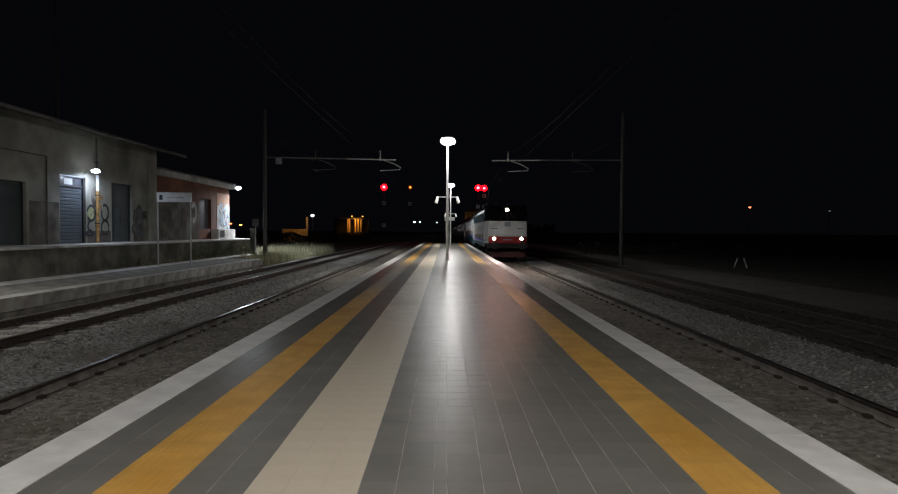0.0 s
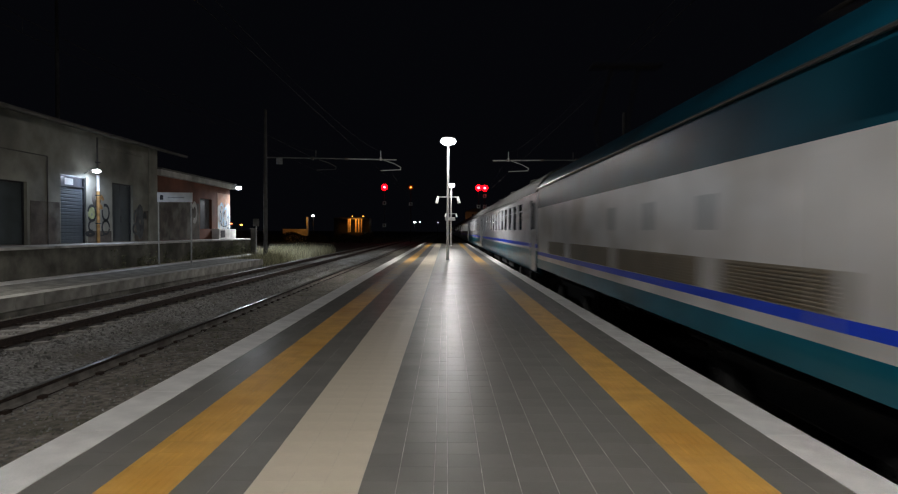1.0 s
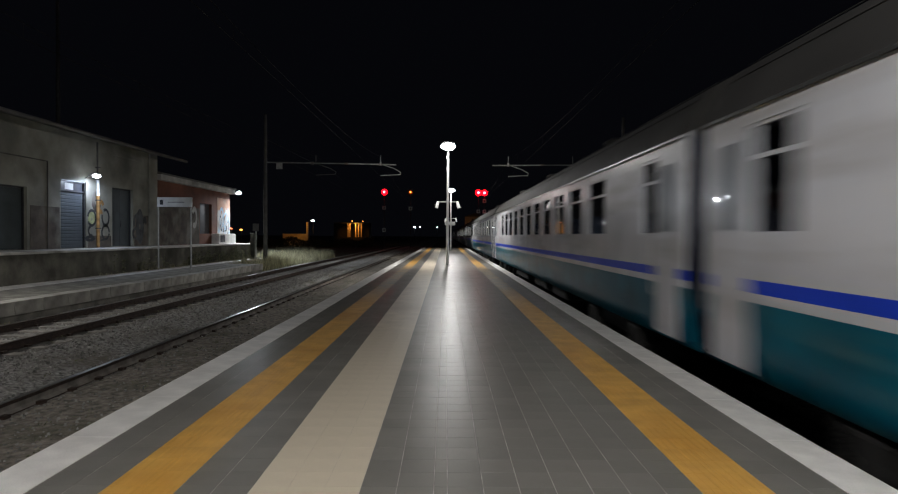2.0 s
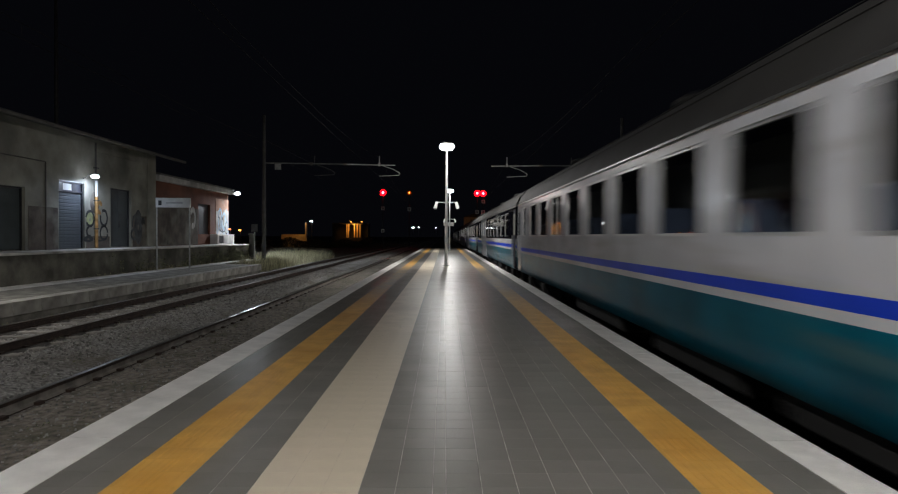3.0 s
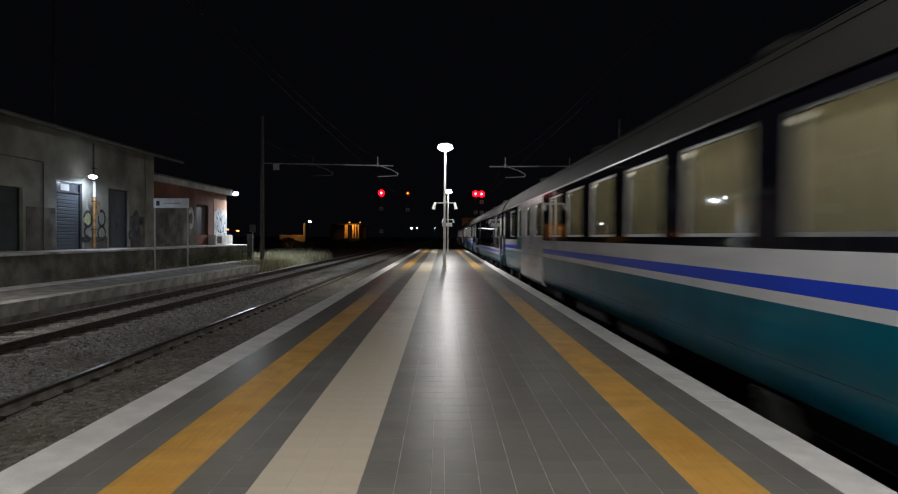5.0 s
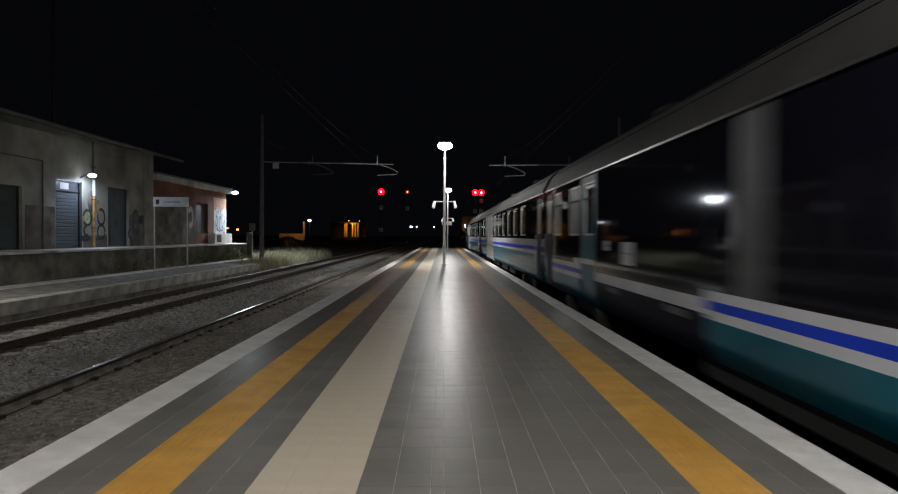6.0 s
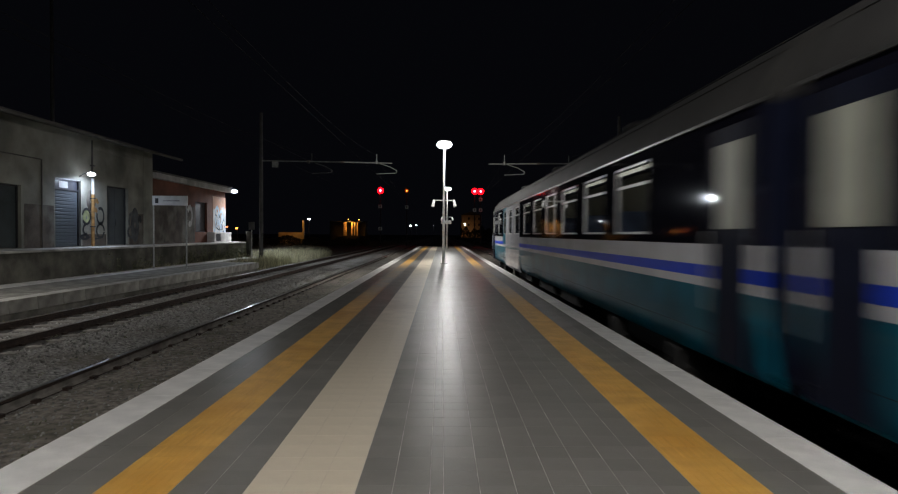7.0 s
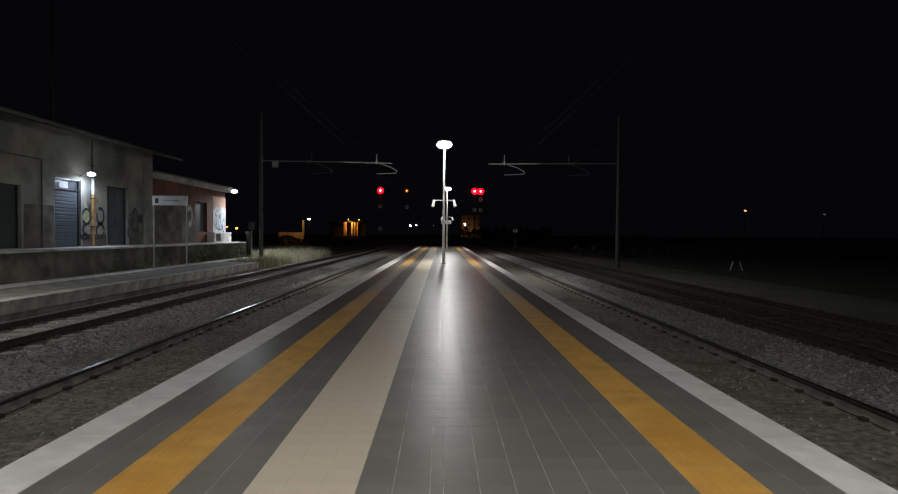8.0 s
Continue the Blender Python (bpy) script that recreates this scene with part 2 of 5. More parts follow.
    "doordark": mat("dark_teal_sheet_door", (0.045, 0.058, 0.06), 0.75, 0, 1.4, 0.3, 0.1, 20),
    "dimglass": mat("dirty_dark_glass", (0.05, 0.055, 0.07), 0.25, 0, 3, 0.4),
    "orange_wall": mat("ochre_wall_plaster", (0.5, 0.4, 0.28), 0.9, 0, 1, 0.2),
}


def dimmed_stretch(m, y0, y1, y2, y3, soil, most):
    """Puts the dim stretch between two lamps into the tactile colour, ragged by noise."""
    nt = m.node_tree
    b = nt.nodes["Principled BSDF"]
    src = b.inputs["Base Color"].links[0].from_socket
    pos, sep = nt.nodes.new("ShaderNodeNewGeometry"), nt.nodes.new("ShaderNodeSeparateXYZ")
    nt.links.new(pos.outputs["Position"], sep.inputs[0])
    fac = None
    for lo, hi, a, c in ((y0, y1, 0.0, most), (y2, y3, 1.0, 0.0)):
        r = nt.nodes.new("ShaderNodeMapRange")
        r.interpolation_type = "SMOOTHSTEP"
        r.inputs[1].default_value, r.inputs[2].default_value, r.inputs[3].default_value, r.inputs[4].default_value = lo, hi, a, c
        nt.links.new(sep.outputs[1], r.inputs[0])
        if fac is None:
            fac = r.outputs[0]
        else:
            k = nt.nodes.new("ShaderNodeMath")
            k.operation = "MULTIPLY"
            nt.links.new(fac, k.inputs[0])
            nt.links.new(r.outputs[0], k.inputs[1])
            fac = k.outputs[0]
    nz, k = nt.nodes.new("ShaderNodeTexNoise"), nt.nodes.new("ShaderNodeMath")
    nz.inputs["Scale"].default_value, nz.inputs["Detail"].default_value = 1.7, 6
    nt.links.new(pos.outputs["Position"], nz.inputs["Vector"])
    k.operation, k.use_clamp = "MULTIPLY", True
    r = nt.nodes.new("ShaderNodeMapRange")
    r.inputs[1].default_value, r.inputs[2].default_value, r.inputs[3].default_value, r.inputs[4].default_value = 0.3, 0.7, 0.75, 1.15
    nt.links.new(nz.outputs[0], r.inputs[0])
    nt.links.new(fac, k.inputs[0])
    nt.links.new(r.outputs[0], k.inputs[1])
    # soil is the dim grey tone mixed over the tile colour
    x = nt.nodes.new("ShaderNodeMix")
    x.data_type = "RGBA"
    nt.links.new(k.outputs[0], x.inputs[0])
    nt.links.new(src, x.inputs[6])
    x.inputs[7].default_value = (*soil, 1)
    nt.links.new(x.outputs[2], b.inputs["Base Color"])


dimmed_stretch(M["yellow"], 11.0, 17.0, 23.0, 31.0, (0.165, 0.15, 0.12), 0.95)


# ---- mesh helpers
class Geo:
    def __init__(self):
        self.v, self.f = [], []

    def box(self, x0, x1, y0, y1, z0, z1):
        n = len(self.v)
        self.v += [(x0, y0, z0), (x1, y0, z0), (x1, y1, z0), (x0, y1, z0), (x0, y0, z1), (x1, y0, z1), (x1, y1, z1), (x0, y1, z1)]
        self.f += [tuple(n + i for i in q) for q in ((0, 3, 2, 1), (4, 5, 6, 7), (0, 1, 5, 4), (1, 2, 6, 5), (2, 3, 7, 6), (3, 0, 4, 7))]
        return self

    def tile(self, x0, x1, y0, y1, z, drop=0.004, edge=0.003):
        """A paving piece: a top face with a chamfer round it."""
        n = len(self.v)
        self.v += [(x0, y0, z - drop), (x1, y0, z - drop), (x1, y1, z - drop), (x0, y1, z - drop),
                   (x0 + edge, y0 + edge, z), (x1 - edge, y0 + edge, z), (x1 - edge, y1 - edge, z), (x0 + edge, y1 - edge, z)]
        self.f += [tuple(n + i for i in q) for q in ((4, 5, 6, 7), (0, 1, 5, 4), (1, 2, 6, 5), (2, 3, 7, 6), (3, 0, 4, 7))]
        return self

    def tube(self, a, b, r, n=10, r2=None, cap=True):
        a, b = Vector(a), Vector(b)
        q = (b - a).to_track_quat("Z", "Y")
        k = len(self.v)
        for p, rr in ((a, r), (b, r if r2 is None else r2)):
            for i in range(n):
                w = 2 * math.pi * i / n
                self.v.append(tuple(p + q @ Vector((rr * math.cos(w), rr * math.sin(w), 0))))
        for i in range(n):
            j = (i + 1) % n
            self.f.append((k + i, k + j, k + n + j, k + n + i))
        if cap:
            self.f.append(tuple(k + i for i in reversed(range(n))))
            self.f.append(tuple(k + n + i for i in range(n)))
        return self

    def hood(self, a, b, r, wall=0.02, n=20):
        """An open ring drawn from a to b, with a wall thickness."""
        a, b = Vector(a), Vector(b)
        q = (b - a).to_track_quat("Z", "Y")
        k = len(self.v)
        for p, rr in ((a, r), (b, r), (b, r - wall), (a, r - wall)):
            for i in range(n):
                w = 2 * math.pi * i / n
                self.v.append(tuple(p + q @ Vector((rr * math.cos(w), rr * math.sin(w), 0))))
        for c in range(4):
            d = (c + 1) % 4
            for i in range(n):
                j = (i + 1) % n
                self.f.append((k + c * n + i, k + c * n + j, k + d * n + j, k + d * n + i))
        return self

    def path(self, pts, r, n=8):
        for a, b in zip(pts, pts[1:]):
            self.tube(a, b, r, n)
        return self

    def ball(self, c, rx, ry, rz, n=12, m=7):
        k = len(self.v)
        for j in range(m + 1):
            p = math.pi * j / m
            for i in range(n):
                w = 2 * math.pi * i / n
                self.v.append((c[0] + rx * math.sin(p) * math.cos(w), c[1] + ry * math.sin(p) * math.sin(w), c[2] + rz * math.cos(p)))
        for j in range(m):
            for i in range(n):
                i2 = (i + 1) % n
                self.f.append((k + j * n + i, k + (j + 1) * n + i, k + (j + 1) * n + i2, k + j * n + i2))
        return self

    def extrude(self, prof, y0, y1, close=True, caps=True):
        """A profile of (x, z) points drawn out along y."""
        k, n = len(self.v), len(prof)
        self.v += [(x, y0, z) for x, z in prof] + [(x, y1, z) for x, z in prof]
        for i in range(n if close else n - 1):
            j = (i + 1) % n
            self.f.append((k + i, k + j, k + n + j, k + n + i))
        if caps and close:
            self.f.append(tuple(k + i for i in reversed(range(n))))
            self.f.append(tuple(k + n + i for i in range(n)))
        return self

    def loft(self, rings):
        """Closed rings of equal length, joined one to the next and capped."""
        k, n = len(self.v), len(rings[0])
        for r in rings:
            self.v += [tuple(p) for p in r]
        for a in range(len(rings) - 1):
            for i in range(n):
                j = (i + 1) % n
                self.f.append((k + a * n + i, k + a * n + j, k + (a + 1) * n + j, k + (a + 1) * n + i))
        self.f.append(tuple(k + i for i in reversed(range(n))))
        self.f.append(tuple(k + (len(rings) - 1) * n + i for i in range(n)))
        return self

    def mesh(self, name, material, smooth=False):
        me = bpy.data.meshes.new(name)
        me.from_pydata(self.v, [], self.f)
        me.materials.append(M[material])
        bm = bmesh.new()
        bm.from_mesh(me)
        bmesh.ops.recalc_face_normals(bm, faces=bm.faces)
        bm.to_mesh(me)
        bm.free()
        if smooth:
            me.shade_smooth()
            me.set_sharp_from_angle(angle=radians(38))
        return me


def part(name, geo, material, parent, label="", smooth=False, bevel=0.0):
    ob = new(name, geo.mesh(name, material, smooth) if isinstance(geo, Geo) else geo)
    ob.parent = parent
    if label:
        tagged(ob, label)
    if bevel:
        b = ob.modifiers.new("bevel", "BEVEL")
        b.width, b.segments, b.limit_method = bevel, 2, "ANGLE"
    return ob


def thing(name, label, category, at=None, group="", kind=""):
    ob = tagged(new(name), label, category, group, kind)
    if at is not None:
        ob.matrix_basis = at
    return ob


def solid(name, geo, material, label, category="", kind="", group="", smooth=False, bevel=0.0):
    ob = part(name, geo, material, None, "", smooth, bevel)
    return tagged(ob, label, category, group, kind)


def lamp(name, at, power, color, size, tilt=None, kind="DISK", spread=180):
    d = bpy.data.lights.new(name, "AREA")
    d.shape, d.size, d.energy, d.color, d.spread = kind, size, power, color, radians(spread)
    ob = new(name, d)
    ob.matrix_basis = at
    return ob


# ---- the ground
def ground_parts():
    g = Geo()
    g.box(-900, 900, -400, 1500, -1.6, -0.86)
    solid("ground", g, "soil", "dark bare soil beside the railway tracks", "ground", "structure")
    for name, near, far, s in (("ballast_bed_west", TRACK_L, FAR_L, -1), ("ballast_bed_east", TRACK_R, FAR_R, 1)):
        xs = [near - s * 1.75, near - s * 1.3, near + s * 1.3, near + s * 1.6, far - s * 1.6, far - s * 1.3, far + s * 1.3, far + s * 1.6, far + s * 2.0]
        if s > 0:
            xs = xs[:6]
        g = Geo().extrude([(x, bed_z(x)) for x in xs] + [(xs[-1], -0.95), (xs[0], -0.95)], -300, 500)
        solid(name, g, "ballast", "grey crushed stone ballast under the tracks", "ballast", "structure")
    solid("old_ballast_bed", Geo().extrude([(FAR_R - 1.3, -0.735), (FAR_R - 0.9, -0.74), (FAR_R + 1.5, -0.742), (11.2, -0.8), (11.6, -0.85), (11.6, -0.95), (FAR_R - 1.3, -0.95)], -300, 500),
          "oilbed", "dark oily old ballast under the outer track", "ballast", "structure")
    solid("service_path", Geo().extrude([(11.62, -0.9), (11.62, -0.852), (12.3, -0.83), (15.2, -0.83), (15.9, -0.855), (15.9, -0.9)], -300, 500), "path", "pale gravel path beside the outer track", "path", "structure")
    for name, x0, x1, z in (("fouled_bed_west", -4.98, -3.36, -0.7), ("fouled_bed_east", 3.21, 4.86, -0.7)):
        solid(name, Geo().extrude([(x0, -0.9), (x0, z - 0.012), (x0 + 0.08, z), (x1 - 0.08, z), (x1, z - 0.012), (x1, -0.9)], -300, 500), "dirt", "fine brown dirt fouling the ballast between the rails", "gravel", "structure")
    for name, x0, x1 in (("cess_west", -3.35, -2.5), ("cess_east", 2.45, 3.2)):
        solid(name, Geo().box(x0, x1, -300, 500, -0.95, -0.728), "cess", "brown weedy gravel along the platform wall", "gravel", "structure")


def bed_z(x):
    """Height of the ballast: sunk between the sleepers, heaped between the tracks."""
    for near, far, s in ((TRACK_L, FAR_L, -1), (TRACK_R, FAR_R, 1)):
        if s * x > 0:
            u = s * x
            if s * near + 1.3 < u < s * far - 1.3:
                return -0.735 + 0.11 * min(1, (u - s * near - 1.3) / 0.3, (s * far - 1.3 - u) / 0.3)
    return -0.712 if abs(x) < 6.2 else -0.74


def rail_profile(x):
    return [(x - 0.07, -0.71), (x + 0.07, -0.71), (x + 0.07, -0.70), (x + 0.012, -0.675), (x + 0.012, -0.60), (x + 0.035, -0.585),
            (x + 0.035, -0.557), (x - 0.035, -0.557), (x - 0.035, -0.585), (x - 0.012, -0.60), (x - 0.012, -0.675), (x - 0.07, -0.70)]


def track(xc, label):
    t = thing("railway_track", label, "track", kind="structure", group="railway tracks")
    for s in (-1, 1):
        x = xc + s * 0.752
        r = part("rail", Geo().extrude(rail_profile(x), -300, 500), "grime_shade" if xc == FAR_R else "rail", t, "rusty steel rail")
        if abs(xc) < 5:
            part("rail_web", Geo().extrude([(x - 0.066, -0.697), (x + 0.066, -0.697), (x + 0.018, -0.665), (x + 0.018, -0.603), (x - 0.018, -0.603), (x - 0.018, -0.665)], -300, 500), "railweb", r, "dust-coated pale web of the rail")
        part("rail_head", Geo().box(x - 0.033, x + 0.033, -300, 500, -0.559, -0.55), "railtop" if abs(xc) < 5 else "raildull", r, "polished running surface of the rail")
    kind = "sleeper_old" if xc == FAR_R else "sleeper"
    sl = Geo().extrude([(-0.15, -0.1), (0.15, -0.1), (0.11, 0.0), (-0.11, 0.0)], -1.2, 1.2).mesh("sleeper", kind)
    far = Geo()
    for i in range(-4, 330):
        y = i * 0.6
        if 2 <= i < 77:
            ob = part("sleeper", sl, kind, t)
            ob.matrix_basis = pose(xc, y, -0.705, 0, 0, 90)
        else:
            far.box(xc - 1.2, xc + 1.2, y - 0.12, y + 0.12, -0.8, -0.705)
    tagged(part("far_sleepers", far, kind, t, "distant rows of concrete sleepers"), kind="stuff")
    clips = Geo()
    for i in range(0, 90):
        for s in (-1, 1):
            x = xc + s * 0.752
            for e in (-1, 1):
                clips.box(x + e * 0.1 - 0.035, x + e * 0.1 + 0.035, i * 0.6 - 0.05, i * 0.6 + 0.05, -0.71, -0.665)
    tagged(part("rail_clips", clips, "rail", t, "rusty rail fastenings"), kind="stuff")


def rail_grime_shade():
    """Ragged dark bands along the west outer track's rails: grime, with rail shade painted in."""
    rnd = random.Random(41)
    t = thing("rail_grime_shade", "dark grime and painted rail shade on the ballast along the rails", "dirt", kind="stuff")
    for s in (-1, 1):
        x, g = FAR_L + s * 0.752, Geo()
        for i in range(260):
            y = -4 + i * 0.3
            wl, wr = (rnd.uniform(0.13, 0.24) + (0.12 if i % 2 == e else 0) for e in (0, 0))
            k = len(g.v)
            g.v += [(x - wl, y, -0.712), (x - wl * 0.6, y, -0.699), (x + wr * 0.6, y, -0.699), (x + wr, y, -0.712)]
            if i:
                g.f += [(k - 4 + j, k - 3 + j, k + 1 + j, k + j) for j in range(3)]
        part("grime_band", g, "grime_shade", t)


def stones():
    """Loose ballast stones beside and between the rails, nearest stretch of the tracks."""
    rnd = random.Random(5)
    pale, oily = Geo(), Geo()
    for lo, hi, y0, y1, n in ((-10.1, -2.75, 2, 34, 46000), (2.6, 11.0, 2, 34, 40000)):
        for _ in range(n):
            x, y = rnd.uniform(lo, hi), y0 + (y1 - y0) * rnd.random() ** 1.5
            if any(abs(x - c - s * 0.752) < 0.09 for c in (TRACK_L, TRACK_R, FAR_L, FAR_R) for s in (-1, 1)):
                continue
            if abs(abs(x - FAR_L) - 0.752) < 0.24:
                continue
            g = oily if x > FAR_R - 1.25 + rnd.gauss(0, 0.12) else pale
            fouled = -4.98 < x < 4.86
            s = rnd.uniform(0.012, 0.034) * (0.75 if fouled else 1.0)
            z = (-0.702 if fouled and abs(x) > 3.3 else bed_z(x)) + rnd.uniform(-0.012, 0.008)
            if fouled and rnd.random() < (0.6 if x < 0 else 0.82):
                continue
            k = len(g.v)
            w = rnd.uniform(0, 6.28)
            c, d = math.cos(w), math.sin(w)
            top, hgt = rnd.uniform(0.45, 0.75), s * rnd.uniform(0.5, 1.0)
            ring = [(s * rnd.uniform(0.7, 1.2) * math.cos(q), s * rnd.uniform(0.7, 1.2) * math.sin(q)) for q in (0.2, 1.5, 2.7, 3.9, 5.2)]
            for kk, zz in ((1.0, -0.01), (top, hgt)):
                g.v += [(x + kk * (px * c - py * d), y + kk * (px * d + py * c), z + zz + (rnd.uniform(-0.4, 0.4) * s if kk < 1 else 0)) for px, py in ring]
            g.f += [(k + i, k + (i + 1) % 5, k + 5 + (i + 1) % 5, k + 5 + i) for i in range(5)] + [tuple(k + 5 + i for i in range(5))]
    solid("ballast_stones", pale, "stones", "loose grey ballast stones of mixed size", "ballast", "stuff")
    solid("oily_stones", oily, "stones_dark", "dark oily ballast stones of the outer track", "ballast", "stuff")


# ---- the island platform
P_Y0, P_Y1 = -30.0, 68.0
COLUMNS = [(-2.25, -2.055, "tile"), (-2.055, -1.86, "tile"), (-1.86, -1.66, "yellow"), (-1.66, -1.46, "yellow"), (-1.46, -1.26, "tile"),
           (-1.26, -1.06, "tile"), (-1.06, -0.86, "cream"), (-0.86, -0.66, "cream"), (-0.66, -0.46, "cream"), (-0.46, -0.26, "tile"),
           (-0.26, -0.055, "tile"), (-0.055, 0.02, "tile"), (0.02, 0.22, "tile"), (0.22, 0.42, "tile"), (0.42, 0.62, "tile"),
           (0.62, 0.82, "tile"), (0.82, 1.02, "tile"), (1.02, 1.22, "tile"), (1.22, 1.42, "tile"), (1.42, 1.62, "yellow"),
           (1.62, 1.82, "yellow"), (1.82, 2.02, "tile"), (2.02, 2.22, "tile")]


def platform():
    body = Geo().box(-2.50, 2.45, P_Y0, P_Y1, -0.9, -0.0018)
    p = solid("island_platform", body, "grout", "island platform paved with grey tiles and coloured strips", "platform", "structure")
    joint = 0.0022
    pieces, rest = [], {"tile": Geo(), "yellow": Geo(), "cream": Geo()}
    for ci, (x0, x1, kind) in enumerate(COLUMNS):
        shift = 0.03
        step = 0.2
        for i in range(int((P_Y1 - P_Y0) / step) - 1):
            y = P_Y0 + i * step + shift
            if (kind == "tile" and 2.4 <= y < 10.4 and 0 < x0 < 1.3) or (kind == "cream" and 2.4 <= y < 8.4):
                pieces.append((x0, x1, y, kind))
            else:
                g = rest[kind]
                j = joint if kind == "tile" else 0.0003
                g.tile(x0 + j, x1 - j, y + j * 0.2, y + step - j * 0.2, 0.0, 0.001, 0.0007 if kind == "tile" else 0.0008)
                if kind == "yellow" and 2.0 < y < 16:
                    for b in range(4):
                        xb = x0 + 0.025 + b * 0.05
                        g.box(xb - 0.008, xb + 0.008, y + 0.01, y + 0.19, 0.0, 0.0013)
    shared = {}
    for x0, x1, y, kind in pieces:
        w, name, m = round(x1 - x0, 3), "paving_tile" if kind == "tile" else "guide_tile", "tile_piece" if kind == "tile" else "cream"
        if (w, name) not in shared:
            j = joint if kind == "tile" else 0.0003
            shared[w, name] = Geo().tile(j, w - j, j * 0.2, 0.2 - j * 0.2, 0.0, 0.001, 0.0007).mesh(name, m)
        ob = part(name, shared[w, name], m, p)
        ob.matrix_basis = pose(x0, y, 0)
    for kind, label in (("tile", "rows of grey square paving tiles"), ("yellow", "yellow ribbed tactile tiles"), ("cream", "cream guide strip tiles")):
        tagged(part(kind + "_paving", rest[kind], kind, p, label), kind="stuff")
    for x0, x1 in ((-2.59, -2.255), (2.225, 2.53)):
        me = Geo().tile(0, x1 - x0, 0.0008, 0.9992, 0.002, 0.12, 0.0035).mesh("edge_slab", "kerb")
        for i in range(int(P_Y1 - P_Y0)):
            part("edge_slab", me, "kerb", p).matrix_basis = pose(x0, P_Y0 + i, 0)


def lamp_post(y, x=0.1, speakers=True, sign=False, base=0.0, power=265, tilt=46, spread=180):
    t = thing("platform_lamp", "white steel platform lamp post with a bright lamp head" + (" and loudspeakers" if speakers else ""), "street lamp",
              pose(x, y, base), "platform lamps")
    part("pole", Geo().tube((0, 0, 0.02), (0, 0, 5.6), 0.075, 16, 0.05), "polewhite", t, "", True)
    part("base_plate", Geo().box(-0.16, 0.16, -0.16, 0.16, 0, 0.025), "galv", t, bevel=0.006)
    head = part("lamp_head", Geo().extrude([(-0.3, 5.84), (-0.3, 5.8), (0.3, 5.8), (0.3, 5.84), (0.2, 5.88), (-0.2, 5.88)], -0.16, 0.16), "galv", t, "slim grey lamp housing", bevel=0.01)
    part("lens", Geo().ball((0, 0, 5.68), 0.36, 0.24, 0.19, 28, 14), "lamp", head, "glowing white lens", True)
    if speakers:
        part("crossarm", Geo().box(-0.5, 0.5, -0.025, 0.025, 3.0, 3.05), "polewhite", t)
        for s in (-1, 1):
            part("loudspeaker", Geo().tube((s * 0.46, -0.05, 3.04), (s * 0.54, -0.12, 2.72), 0.06, 12, 0.085), "polewhite", t, "white tubular loudspeaker", True)
    if sign:
        part("sign", Geo().box(-0.55, 0.4, -0.06, -0.03, 2.38, 2.72), "signwhite", t, "small white platform sign", bevel=0.005)
    for s in (-1, 1):
        lamp("platform_light", pose(x, y + s * 0.28, base + 5.48, s * tilt), power, (1.0, 0.98, 0.95), 0.3, spread=spread)


# ---- overhead line
def catenary_mast(x, side, base):
    """A tubular mast with one long arm across two tracks; side is the way the arm points."""
    y = 39.0
    t = thing("catenary_mast", "grey steel catenary mast with a long arm over two tracks", "mast", pose(x, y, base), "catenary masts")
    top = 9.35 - base
    part("mast", Geo().tube((0, 0, -0.45), (0, 0, top), 0.15, 12, 0.1), "poledark", t, "", True)
    part("footing", Geo().box(-0.35, 0.35, -0.35, 0.35, -0.55, -0.34), "concrete", t, "concrete footing", bevel=0.02)
    za = 6.2 - base
    reach = 8.7
    arm = part("arm", Geo().tube((0, 0, za), (side * reach * 0.62, 0, za - 0.05), 0.04, 8), "armgrey", t, "dull horizontal tubular arm", True)
    part("arm_end", Geo().tube((side * reach * 0.62, 0, za - 0.05), (side * reach, 0, za - 0.1), 0.04, 8), "alloy", arm, "bright tubular arm end", True)
    part("tie_rod", Geo().tube((0, 0, top - 1.6), (side * reach * 0.36, 0, za), 0.012, 6), "poledark", t)
    for u in (0.36, 0.62, 0.88):
        part("insulator", Geo().tube((side * reach * u - 0.1, 0, za - 0.08 * u), (side * reach * u + 0.1, 0, za - 0.08 * u), 0.07, 10), "porcelain", arm, "ribbed insulator", True)
    for xt in (3.35, 7.65):
        xx = side * xt
        m = "alloy" if xt > 5 else "poledark"
        part("dropper_post", Geo().tube((xx, 0, za - 0.15), (xx, 0, za + 0.5), 0.03, 8), m, t)
        part("steady_arm", Geo().path([(xx + 0.2, 0, za - 0.12), (xx + 0.9, 0, za - 0.35), (xx + 1.35, 0, za - 0.6), (xx + 1.3, 0, za - 0.75), (xx, 0, za - 0.82)], 0.028), m, t, "curved steady arm", True)
    if side > 0:
        part("mast_plate", Geo().box(0.75, 1.15, -0.1, -0.08, za - 0.45, za - 0.05), "galv", t, "small dull grey plate hung under the arm")
    for u in (0.36, 0.88):
        xx = side * reach * u
        part("arm_clamp", Geo().box(xx - 0.06, xx + 0.06, -0.07, 0.07, za - 0.16, za + 0.07), "alloy" if u > 0.5 else "poledark", arm, bevel=0.01)


